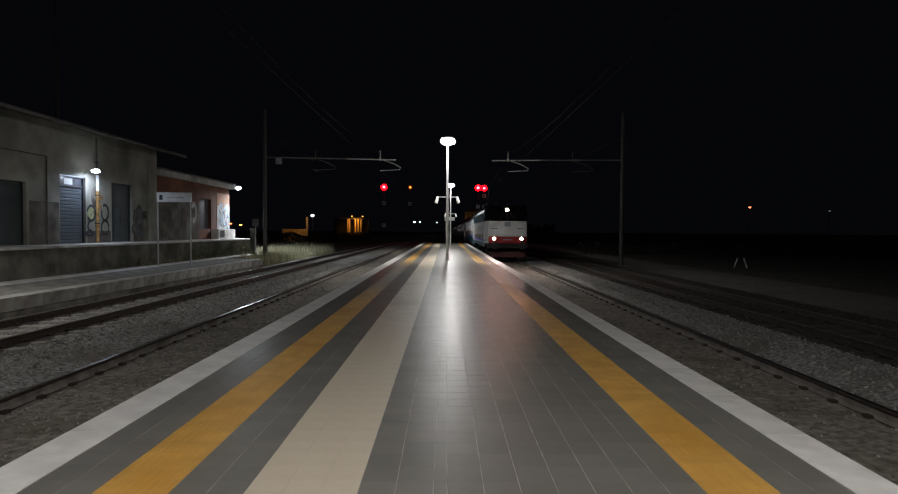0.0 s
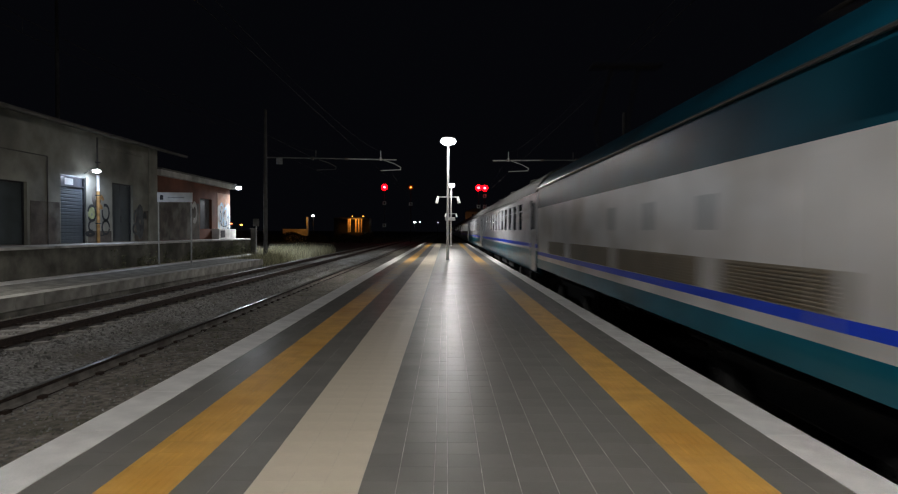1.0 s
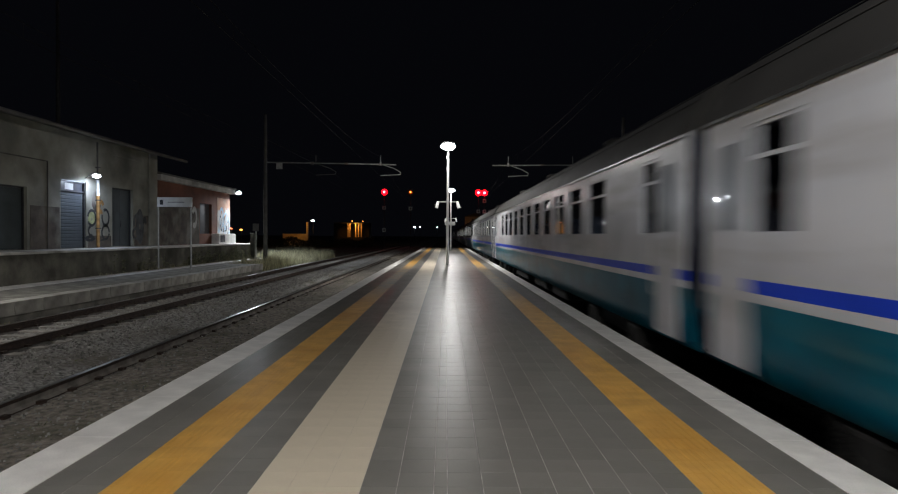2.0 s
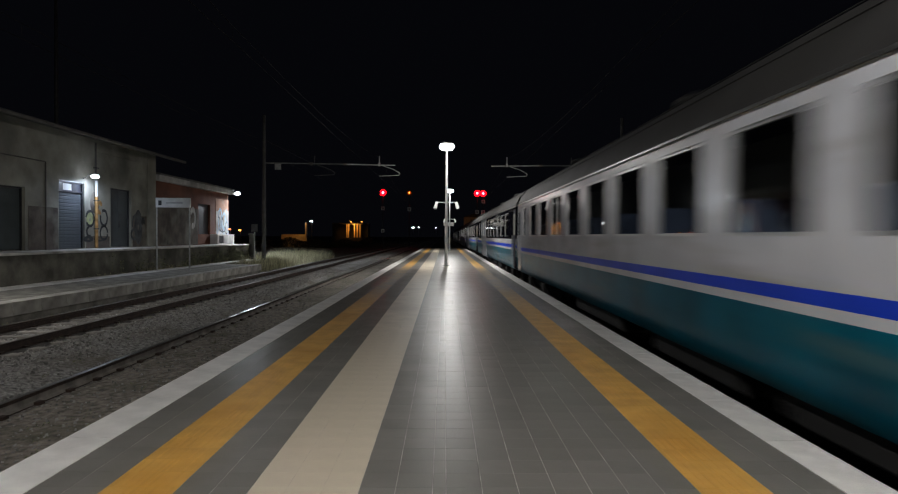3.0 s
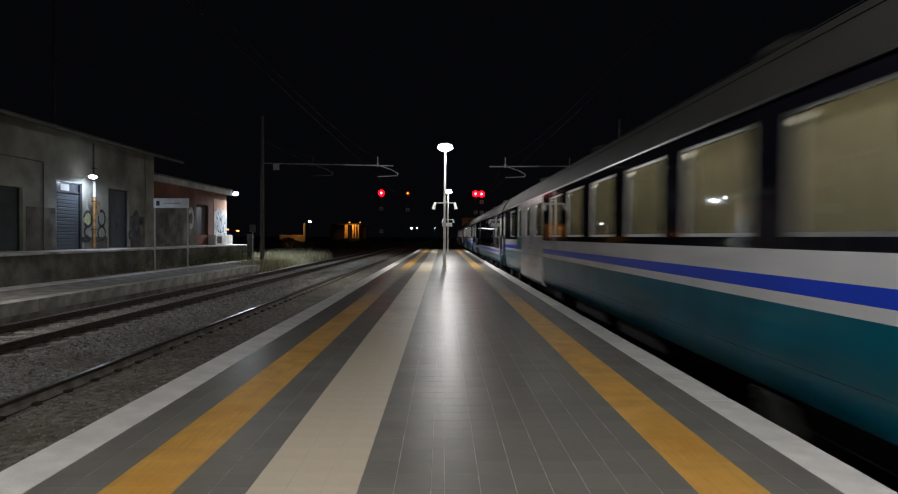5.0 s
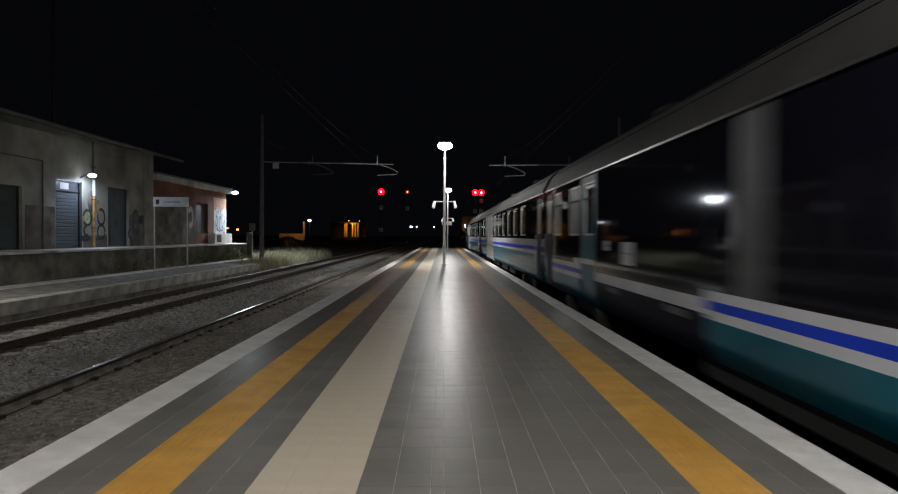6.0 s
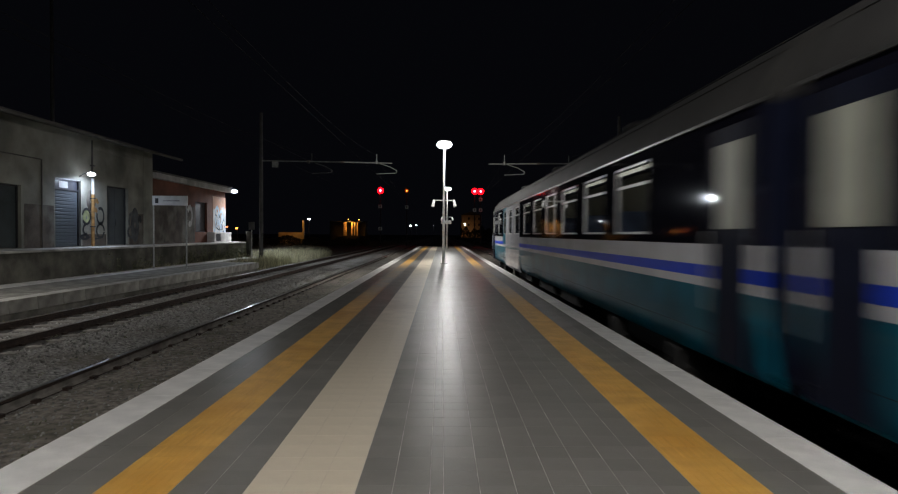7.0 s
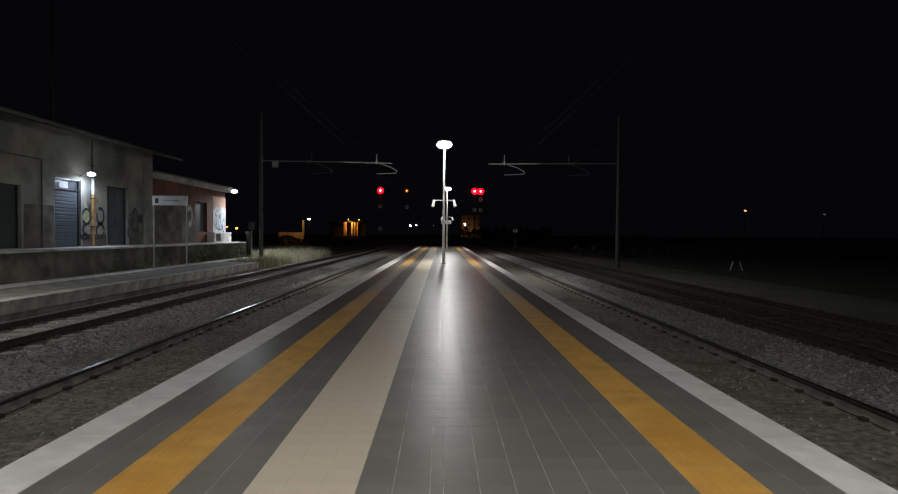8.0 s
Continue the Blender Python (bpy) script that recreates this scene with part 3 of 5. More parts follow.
def wires():
    for name, x in (("west_near", -4.34), ("west_far", -8.6), ("east_near", 4.2), ("east_far", 8.6)):
        t = thing("overhead_wire", "thin overhead contact wire with its carrying wire", "cable", group="overhead wires")
        con, mes, dr = Geo(), Geo(), Geo()
        con.tube((x, -60, 5.35), (x, 220, 5.35), 0.006, 6)
        for k in range(-2, 5):
            a = 39 + 45 * k
            pts = [(x, a + 45 * u / 10, 6.62 - 1.0 * (1 - (2 * u / 10 - 1) ** 2)) for u in range(11)]
            mes.path(pts, 0.006, 6)
            for u in range(1, 10):
                dr.tube(pts[u], (x, pts[u][1], 5.35), 0.003, 4)
        part("contact_wire", con, "wire", t)
        part("carrying_wire", mes, "wire", t)
        tagged(part("dropper_wire", dr, "wire", t), kind="stuff")


# ---- the old goods shed on its loading dock
WALL_X, DOCK_Z = -15.0, 0.8


def wall_with_openings(x0, x1, y0, y1, z0, z1, openings):
    """A wall along y, one connected mesh, with openings (ya, yb, za, zb) right through it."""
    ys = sorted({y0, y1, *[v for o in openings for v in o[:2]]})
    zs = sorted({z0, z1, *[v for o in openings for v in o[2:]]})
    g, index = Geo(), {}

    def vert(x, y, z):
        if (x, y, z) not in index:
            index[x, y, z] = len(g.v)
            g.v.append((x, y, z))
        return index[x, y, z]

    def full(i, j):
        if not (0 <= i < len(ys) - 1 and 0 <= j < len(zs) - 1):
            return False
        yc, zc = (ys[i] + ys[i + 1]) / 2, (zs[j] + zs[j + 1]) / 2
        return not any(o[0] < yc < o[1] and o[2] < zc < o[3] for o in openings)

    for i in range(len(ys) - 1):
        for j in range(len(zs) - 1):
            if not full(i, j):
                continue
            ya, yb, za, zb = ys[i], ys[i + 1], zs[j], zs[j + 1]
            quads = [[(x, ya, za), (x, yb, za), (x, yb, zb), (x, ya, zb)] for x in (x0, x1)]
            for di, dj, q in ((-1, 0, ((ya, za), (ya, zb))), (1, 0, ((yb, za), (yb, zb))), (0, -1, ((ya, za), (yb, za))), (0, 1, ((ya, zb), (yb, zb)))):
                if not full(i + di, j + dj):
                    quads.append([(x0, *q[0]), (x0, *q[1]), (x1, *q[1]), (x1, *q[0])])
            for q in quads:
                g.f.append(tuple(vert(*p) for p in q))
    return g


def shutter_door(ya, yb, za, zb):
    d = thing("shutter_door", "closed blue-grey metal roller shutter with graffiti stains", "door", group="goods shed doors")
    top = zb - 0.42
    x = WALL_X - 0.16
    part("frame", Geo().box(x, x + 0.1, ya, ya + 0.07, za, zb).box(x, x + 0.1, yb - 0.07, yb, za, zb).box(x, x + 0.1, ya, yb, zb - 0.07, zb).box(x, x + 0.1, ya, yb, top - 0.04, top + 0.02), "darkmetal", d)
    slats = int((top - za) / 0.14)
    sm = Geo().extrude([(0, 0), (0.014, 0.02), (0.014, 0.115), (0, 0.135)], ya + 0.07, yb - 0.07).mesh("slat", "shutter")
    for i in range(slats):
        part("slat", sm, "shutter", d).matrix_basis = pose(x + 0.03, 0, za + i * 0.14)
    part("backing", Geo().box(x, x + 0.03, ya + 0.07, yb - 0.07, za, top), "shutter", d)
    pane = part("transom_pane", Geo().box(x + 0.03, x + 0.04, ya + 0.07, yb - 0.07, top + 0.02, zb - 0.07), "dimglass", d, "dirty dark transom pane")
    part("paper_sheet", Geo().box(x + 0.042, x + 0.046, ya + 0.42, ya + 0.95, top + 0.05, zb - 0.11), "signwhite", pane, "crumpled pale sheet behind the transom")
    # Pale strips put the highlight on the frame's edges into its colour.
    part("frame_trim", Geo().box(x + 0.1, x + 0.13, ya - 0.05, ya + 0.03, za, zb + 0.04).box(x + 0.1, x + 0.13, ya + 0.03, yb + 0.05, zb - 0.03, zb + 0.04), "galv", d, "pale highlight strip along the frame's edge")


def sheet_door(ya, yb, za, zb, m, label):
    """A plain steel double door set back in its opening."""
    d = thing("steel_door", label, "door", group="goods shed doors")
    x, mid = WALL_X - 0.2, (ya + yb) / 2
    part("frame", Geo().box(x, x + 0.08, ya, ya + 0.06, za, zb).box(x, x + 0.08, yb - 0.06, yb, za, zb).box(x, x + 0.08, ya + 0.06, yb - 0.06, zb - 0.06, zb), "darkmetal", d)
    for a, b in ((ya + 0.065, mid - 0.006), (mid + 0.006, yb - 0.065)):
        leaf = part("door_leaf", Geo().box(x, x + 0.04, a, b, za + 0.02, zb - 0.065), m, d, "", False, 0.006)
        for z in (za + 0.25, (za + zb) / 2, zb - 0.3):
            part("rail_strip", Geo().box(x + 0.04, x + 0.05, a + 0.03, b - 0.03, z, z + 0.06), m, leaf)
    part("bolt", Geo().tube((x + 0.06, mid + 0.06, za + 0.9), (x + 0.06, mid + 0.06, za + 1.2), 0.015, 6), "darkmetal", d)


def goods_shed():
    t = thing("goods_shed", "old plastered goods shed with stained pale walls", "building")
    ops = [(18.2, 21.05, DOCK_Z, 3.05), (22.88, 24.5, DOCK_Z, 3.52), (26.4, 28.15, DOCK_Z, 3.48)]
    part("front_wall", wall_with_openings(WALL_X - 0.35, WALL_X, 2, 30.4, DOCK_Z - 0.02, 5.45, ops), "plaster", t, "stained grey plaster wall")
    part("gable_wall", Geo().box(-27, WALL_X - 0.35, 30.05, 30.4, 0, 5.45), "plaster", t)
    part("pilaster", Geo().box(WALL_X, WALL_X + 0.06, 29.6, 30.42, DOCK_Z, 5.5), "plaster", t, bevel=0.01)
    part("roof", Geo().extrude([(-14.0, 5.22), (-14.0, 5.36), (-21, 7.2), (-28, 5.36), (-28, 5.22), (-21, 7.0)], 1, 31.6), "roof", t, "dark overhanging roof")
    part("gutter", Geo().tube((-13.95, 1, 5.28), (-13.95, 31.6, 5.28), 0.07, 8), "roof", t, "", True)
    for ya, yb, za, zb in ops:
        if ya == 22.88:
            shutter_door(ya, yb, za, zb)
        elif ya < 20:
            sheet_door(ya, yb, za, zb, "doordark", "dark teal steel double door in a deep opening")
        else:
            sheet_door(ya, yb, za, zb, "doorpaint", "plain blue-grey steel double door")
    pipe = thing("downpipe", "rust-streaked ochre downpipe on the shed wall", "pipe")
    part("lower_pipe", Geo().tube((WALL_X + 0.08, 25.2, DOCK_Z), (WALL_X + 0.08, 25.2, 3.0), 0.065, 10), "rust", pipe, "rust-streaked ochre lower pipe", True)
    # White colour here stands in for the wall lamp's light on the pipe.
    part("middle_pipe", Geo().tube((WALL_X + 0.08, 25.2, 3.0), (WALL_X + 0.08, 25.2, 3.68), 0.06, 10), "polewhite", pipe, "pipe stretch coloured white as lit by the lamp", True)
    part("upper_pipe", Geo().tube((WALL_X + 0.06, 25.2, 3.68), (WALL_X + 0.06, 25.2, 5.3), 0.035, 8), "poledark", pipe, "thin dark upper pipe", True)
    cd = thing("conduit", "thin dark cable conduit on the shed wall", "pipe")
    part("riser", Geo().tube((WALL_X + 0.025, 22.1, DOCK_Z - 0.02), (WALL_X + 0.025, 22.1, 4.1), 0.022, 8), "roof", cd)
    part("cross_run", Geo().tube((WALL_X + 0.025, 18.6, 4.1), (WALL_X + 0.025, 22.1, 4.1), 0.022, 8), "roof", cd)
    eb = thing("eaves_board", "pale weathered board under the shed eaves", "board")
    part("plank", Geo().box(WALL_X, WALL_X + 0.05, 25.3, 28.9, 4.92, 5.04), "plaster", eb, "", False, 0.008)
    for z in (1.6, 2.8, 4.2):
        part("bracket", Geo().box(WALL_X, WALL_X + 0.15, 25.12, 25.28, z, z + 0.04), "darkmetal", pipe)
    part("dado", Geo().box(WALL_X, WALL_X + 0.012, 21.2, 22.8, DOCK_Z, 2.4), "dado", t, "bare brown render with pale patches")
    part("dado", Geo().box(WALL_X, WALL_X + 0.012, 28.25, 29.55, DOCK_Z, 2.3), "dado", t, "bare brown render with pale patches")
    part("dado", Geo().box(WALL_X, WALL_X + 0.010, 24.6, 26.3, DOCK_Z, 1.3), "dado", t, "bare brown render with pale patches")
    tag = thing("graffiti", "looping black spray-paint strokes on the shed wall", "graffiti")

    def stroke(yc, zc, ry, rz, a0, a1, m="spray", w=0.05, x=WALL_X + 0.018):
        g, n = Geo(), 14
        for i in range(n + 1):
            u = radians(a0 + (a1 - a0) * i / n)
            for r in (1 - w / min(ry, rz), 1 + w / min(ry, rz)):
                g.v.append((x, yc + ry * r * math.cos(u), zc + rz * r * math.sin(u)))
        g.f = [(2 * i, 2 * i + 1, 2 * i + 3, 2 * i + 2) for i in range(n)]
        part("stroke", g, m, tag)

    stroke(24.85, 2.05, 0.28, 0.32, -150, 170)
    stroke(25.85, 2.1, 0.26, 0.34, -200, 120)
    stroke(25.85, 1.45, 0.28, 0.3, 0, 350)
    stroke(24.8, 1.5, 0.18, 0.2, 90, 300)
    stroke(24.85, 2.0, 0.16, 0.2, 0, 360, "spray_g", 0.1, WALL_X + 0.015)
    stroke(25.5, 1.2, 0.3, 0.1, 180, 330, "spray", 0.03)
    stroke(25.2, 2.75, 0.22, 0.3, 0, 360, "dado", 0.12, WALL_X + 0.006)
    stroke(25.55, 2.55, 0.16, 0.22, 20, 300, "rust", 0.07, WALL_X + 0.008)
    stroke(24.72, 1.18, 0.22, 0.08, 0, 360, "spray", 0.05)
    stroke(28.75, 1.75, 0.22, 0.5, 0, 360, "spray_f", 0.16, WALL_X + 0.014)
    stroke(28.6, 1.9, 0.4, 0.45, -60, 200, "spray_f", 0.06)
    stroke(28.4, 1.4, 0.3, 0.25, 20, 300, "spray_f", 0.06)
    stroke(29.2, 1.7, 0.15, 0.4, 30, 150, "spray", 0.06)
    stroke(39.2, 2.5, 0.3, 0.6, -80, 230, "spray_b", 0.06)
    stroke(39.9, 2.3, 0.35, 0.55, 0, 300, "spray_b", 0.06)
    stroke(40.3, 2.7, 0.2, 0.4, -150, 100, "spray_b", 0.05)
    stroke(39.6, 1.8, 0.5, 0.2, -180, 60, "spray", 0.04)
    for i in range(9):
        stroke(38.75 + 0.22 * i, 2.0 + 0.35 * math.sin(i * 2.3), 0.16, 0.34 + 0.12 * math.cos(i * 1.7), -160 + 40 * i, 60 + 55 * i, ("spray_b", "spray_f")[i % 3 == 1], 0.035, WALL_X + 0.02)
    stroke(35.0, 2.4, 0.3, 0.5, -120, 150, "whitewash", 0.1, WALL_X + 0.004)
    lp = thing("wall_lamp", "bright bracket lamp on the shed wall", "lamp", group="wall lamps")
    part("arm", Geo().path([(WALL_X, 24.4, 3.68), (WALL_X + 0.25, 24.4, 3.83), (WALL_X + 0.5, 24.4, 3.85)], 0.025), "galv", lp)
    part("lens", Geo().ball((WALL_X + 0.5, 24.4, 3.78), 0.16, 0.15, 0.085), "lamp_wall", lp, "glowing white lens", True)
    lamp("wall_light", pose(WALL_X + 0.62, 24.45, 3.64, 0, 8), 46, (0.64, 0.77, 1.0), 0.25)


def annex():
    t = thing("brick_annex", "low red-walled annex with a pale eaves band and graffiti", "building")
    part("front_wall", wall_with_openings(WALL_X - 0.3, WALL_X - 0.01, 30.42, 40.7, 0.2, 4.2, [(35.8, 37.6, 1.43, 3.3)]), "redwall", t, "dark red plaster wall")
    # Orange panel paints in how the red wall looks close to the lamp.
    part("orange_corner", Geo().box(WALL_X - 0.01, WALL_X + 0.006, 38.5, 40.72, 0.9, 3.8), "lamplit_orange", t, "wall panel coloured in its lamplit orange")
    rr, g = random.Random(3), Geo()
    edge = [(38.5 + 2.22 * i / 16, 2.95 + rr.uniform(-0.22, 0.3)) for i in range(17)]
    for (ya, za), (yb, zb) in zip(edge, edge[1:]):
        k = len(g.v)
        g.v += [(x, y, z) for x in (WALL_X + 0.002, WALL_X + 0.014) for y, z in ((ya, 0.9), (yb, 0.9), (yb, zb), (ya, za))]
        g.f += [tuple(k + i for i in q) for q in ((0, 1, 2, 3), (4, 5, 6, 7), (3, 2, 6, 7), (0, 1, 5, 4))]
    part("whitewashed_corner", g, "whitewash", t, "flaking white wash with a ragged upper edge")
    part("dado", Geo().box(WALL_X - 0.01, WALL_X + 0.003, 30.45, 35.7, DOCK_Z, 2.95), "dado", t, "bare brown render with pale patches")
    part("end_wall", Geo().box(-24, WALL_X - 0.3, 40.4, 40.7, 0.2, 4.2), "redwall", t)
    part("door", Geo().box(WALL_X - 0.22, WALL_X - 0.16, 35.8, 37.6, 1.43, 3.3), "darkmetal", t, "dark closed door")
    part("eaves_band", Geo().box(-24.3, WALL_X + 0.25, 30.42, 41.1, 4.2, 4.5), "slab", t, "pale concrete eaves band", bevel=0.02)
    part("roof", Geo().extrude([(WALL_X + 0.3, 4.5), (WALL_X + 0.3, 4.58), (-20, 5.6), (-24.3, 4.58), (-24.3, 4.5)], 30.42, 41.2), "roof", t, "dark low roof")
    lp = thing("wall_lamp", "bright lamp at the annex corner under the eaves", "lamp", group="wall lamps")
    part("arm", Geo().path([(WALL_X + 0.1, 41.1, 4.3), (WALL_X + 0.3, 41.5, 4.4)], 0.025), "galv", lp)
    part("lens", Geo().ball((WALL_X + 0.35, 41.5, 4.33), 0.2, 0.17, 0.12), "lamp_wall", lp, "glowing white lens", True)
    lamp("wall_light", pose(WALL_X + 0.9, 42.0, 4.15, 0, -12, 0), 640, (0.85, 0.92, 1.0), 0.3)
    st = thing("dock_plinth", "white concrete plinth at the annex corner with a dark vent", "plinth")
    part("body", Geo().box(WALL_X + 0.016, WALL_X + 0.5, 37.5, 40.5, DOCK_Z - 0.02, 1.43), "slab", st, bevel=0.02)
    part("vent", Geo().box(WALL_X + 0.5, WALL_X + 0.51, 37.75, 38.5, 0.87, 1.33), "ink", st, "dark vent opening")


def west_side():
    d = thing("loading_dock", "raised loading dock with a stained concrete face", "dock", kind="structure")
    part("dock_body", Geo().box(-27, -13.6, 2, 41.4, -0.9, DOCK_Z - 0.1), "dockface", d, "stained concrete dock face")
    part("dock_top", Geo().box(-27, -13.5, 2, 41.45, DOCK_Z - 0.1, DOCK_Z - 0.02), "slab", d, "pale concrete dock edge", bevel=0.01)
    part("yard", Geo().box(-40, -14.2, 41.45, 62, -0.9, -0.3), "concrete", d, "dull yard beyond the dock")
    p = thing("side_platform", "old low side platform of pale concrete slabs", "platform", kind="structure")
    part("platform_body", Geo().box(-13.6, -10.35, -20, 33, -0.9, -0.28), "concrete", p)
    part("back_path", Geo().box(-13.6, -12.7, 33, 41, -0.9, -0.255), "slab", p, "narrow pale concrete path")
    for x0, x1, z, m in ((-10.75, -10.28, -0.25, "edgeblock"), (-12.7, -10.756, -0.257, "concrete"), (-13.6, -12.706, -0.255, "slab")):
        me = Geo().tile(0, x1 - x0, 0.004, 0.996, 0, 0.32 if m == "edgeblock" else 0.03, 0.012).mesh("platform_slab", m)
        for i in range(53):
            part("platform_slab", me, m, p).matrix_basis = pose(x0, -20 + i, z)
    s = thing("station_sign", "white station name board on two thin posts", "sign", pose(0.18, 27, -0.38))
    part("board", Geo().box(-13.45, -11.85, -0.03, 0.03, 3.02, 3.46), "signwhite", s, bevel=0.006)
    part("lettering", Geo().box(-12.95, -12.2, -0.036, -0.032, 3.2, 3.26), "galv", s, "unreadable dark line of writing")
    for x in (-13.4, -11.9):
        part("post", Geo().tube((x, 0, 0.12), (x, 0, 3.02), 0.035, 8), "galv", s)
    part("pictogram", Geo().box(-13.32, -13.17, -0.036, -0.032, 3.12, 3.34), "ink", s, "small dark pictogram")
    q = thing("fence_post", "thick dark concrete post at the platform's end", "post", pose(-13.2, 40.2, -0.28))
    part("shaft", Geo().box(-0.15, 0.15, -0.15, 0.15, 0, 1.7), "darkstone", q, bevel=0.03)
    part("cap", Geo().box(-0.18, 0.18, -0.18, 0.18, 1.7, 1.78), "darkstone", q, bevel=0.02)
    n = thing("notice_plate", "small grey notice plate on a thin post", "sign", pose(-12.55, 38.8, -0.28))
    part("post", Geo().tube((0, 0, 0), (0, 0, 2.0), 0.03, 8), "galv", n)
    part("plate", Geo().box(-0.2, 0.2, -0.06, -0.035, 1.9, 2.4), "poledark", n, bevel=0.01)
    # Out of view: a lamp post added to light the side platform and shed.
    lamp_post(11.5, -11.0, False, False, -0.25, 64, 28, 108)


# ---- signals and far lights
def signal(x, y, z, colour, plates):
    t = thing("rail_signal", f"dark signal post showing one {colour} light", "signal", pose(x, y, -0.7), "rail signals")
    part("post", Geo().tube((0, 0.15, 0), (0, 0.15, z + 0.7), 0.08, 8), "darkmetal", t)
    part("backboard", Geo().tube((0, 0.1, z + 0.7), (0, 0.14, z + 0.7), 0.62, 20), "ink", t, "round black signal head")
    k = 1.0 if colour == "red" else 0.6
    # Oversized glowing disc stands in for the halo round the signal's core.
    lens = part("lens", Geo().ball((0, 0.04, z + 0.7), 0.55 * k, 0.05, 0.55 * k, 18), "red_ring" if colour == "red" else "orange_ring", t, f"{colour} glowing halo disc", True)
    part("lens_core", Geo().ball((0, -0.04, z + 0.7), 0.21 * k, 0.06, 0.21 * k, 16), "red_light" if colour == "red" else "orange_core", lens, "hot bright centre of the lens", True)
    if colour == "red":
        lamp("signal_light", pose(x, y - 0.12, z, 90), 330, (1.0, 0.03, 0.04), 0.3)
    for dz in plates:
        pl = part("plate", Geo().box(-0.3, 0.3, -0.02, 0.02, z + 0.7 - dz - 0.3, z + 0.7 - dz + 0.3), "signwhite", t, "small white plate")
        part("plate_mark", Geo().box(-0.12, 0.12, -0.03, -0.022, z + 0.7 - dz - 0.15, z + 0.7 - dz + 0.15), "ink", pl)


def far_lamp(x, y, z, material, size, label):
    t = thing("distant_lamp", label, "street lamp", pose(x, y, -0.86), "distant lamps")
    part("post", Geo().tube((0, 0, 0), (0, 0, z + 0.86), 0.09, 8, 0.06), "darkmetal", t)
    part("lens", Geo().ball((0, -0.3, z + 0.86), size, size * 0.6, size * 0.55), material, t, "small glowing lens", True)


def far_buildings():
    t = thing("porch_building", "far low building with a porch of pale columns under orange light", "building", pose(0, 150, -0.86))
    # Wall, porch roof and floor are black so only the columns look lit.
    part("wall", Geo().box(-30, -20.5, 7.0, 12, 0, 5.6), "ink", t, "wall coloured black as if unlit")
    part("porch_roof", Geo().box(-27, -20.8, -0.1, 7, 5.2, 5.5), "ink", t)
    part("porch_floor", Geo().box(-27, -20.8, -0.5, 7, 0, 1.75), "ink", t)
    for x in (-24.95, -24.5, -23.0, -22.3, -21.6):
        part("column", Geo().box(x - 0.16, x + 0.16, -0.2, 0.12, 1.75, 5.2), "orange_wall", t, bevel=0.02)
    for x in (-23.6, -20.9):
        far_lamp(x, 148.3, 4.95, "orange_core", 0.17, "distant porch lamp on a thin post")
    lamp("porch_light", pose(-23.2, 148.4, 4.6, 60), 150, (1.0, 0.4, 0.06), 0.4)
    w = thing("boundary_wall", "low wall far away under an orange street lamp", "wall", pose(0, 120, -0.86))
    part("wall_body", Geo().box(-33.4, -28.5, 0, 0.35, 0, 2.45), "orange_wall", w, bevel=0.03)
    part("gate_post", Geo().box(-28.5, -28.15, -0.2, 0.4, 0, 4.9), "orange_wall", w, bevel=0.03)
    far_lamp(-26.9, 119.0, 4.3, "white_light", 0.32, "distant white lamp on a thin post")
    lamp("orange_street_light", pose(-29.4, 117.5, 5.2, 25), 60, (1.0, 0.45, 0.04), 0.4)
    h = thing("distant_house", "far three-storey house in dim orange light with one lit window", "house", pose(0, 400, -0.86))
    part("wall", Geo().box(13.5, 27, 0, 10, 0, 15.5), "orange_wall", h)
    part("roof", Geo().extrude([(13, 15.5), (27.5, 15.5), (20, 18)], -0.5, 10.5), "roof", h)
    for zz in (3.5, 8.0, 12.2):
        for xx in (18.5, 22.5, 25.5):
            part("window", Geo().box(xx - 0.6, xx + 0.6, -0.05, 0.0, zz, zz + 1.7), "darkmetal", h)
    part("lit_window", Geo().box(15.4, 16.2, -0.06, 0.0, 8.2, 10.0), "white_light", h, "one lit window")
    lamp("house_street_light", pose(17, 390, 5, 70), 110, (1.0, 0.5, 0.2), 0.5)
    for x, y, z, m, k, lab in ((-10.6, 200, 4.3, "white_light", 0.42, "distant white lamp beside the tracks"), (-8.9, 205, 4.5, "white_light", 0.28, "distant white lamp beside the tracks"),
                               (-3.0, 215, 4.5, "white_light", 0.2, "tiny distant white lamp beside the tracks"), (78.2, 150, 8.0, "orange_light", 0.38, "distant orange street lamp in the dark"),
                               (98.8, 150, 7.2, "dim_light", 0.3, "dim distant lamp in the dark")):
        far_lamp(x, y, z, m, k, lab)
    far_lamp(-36.5, 100, 2.4, "orange_light", 0.24, "distant orange lamp behind the annex")
    far_lamp(-35.5, 102, 2.2, "orange_core", 0.26, "distant orange lamp behind the annex")
    s = thing("track_marker", "small white marker board on a thin post", "sign", pose(10.7, 85, -0.86))
    part("post", Geo().tube((0, 0, 0), (0, 0, 2.7), 0.03, 8), "galv", s)
    b = part("board", Geo().box(-0.33, 0.33, -0.05, -0.03, 2.62, 3.08), "signwhite", s, bevel=0.01)
    part("writing", Geo().box(-0.22, 0.22, -0.056, -0.052, 2.78, 2.92), "ink", b, "unreadable dark line of writing")
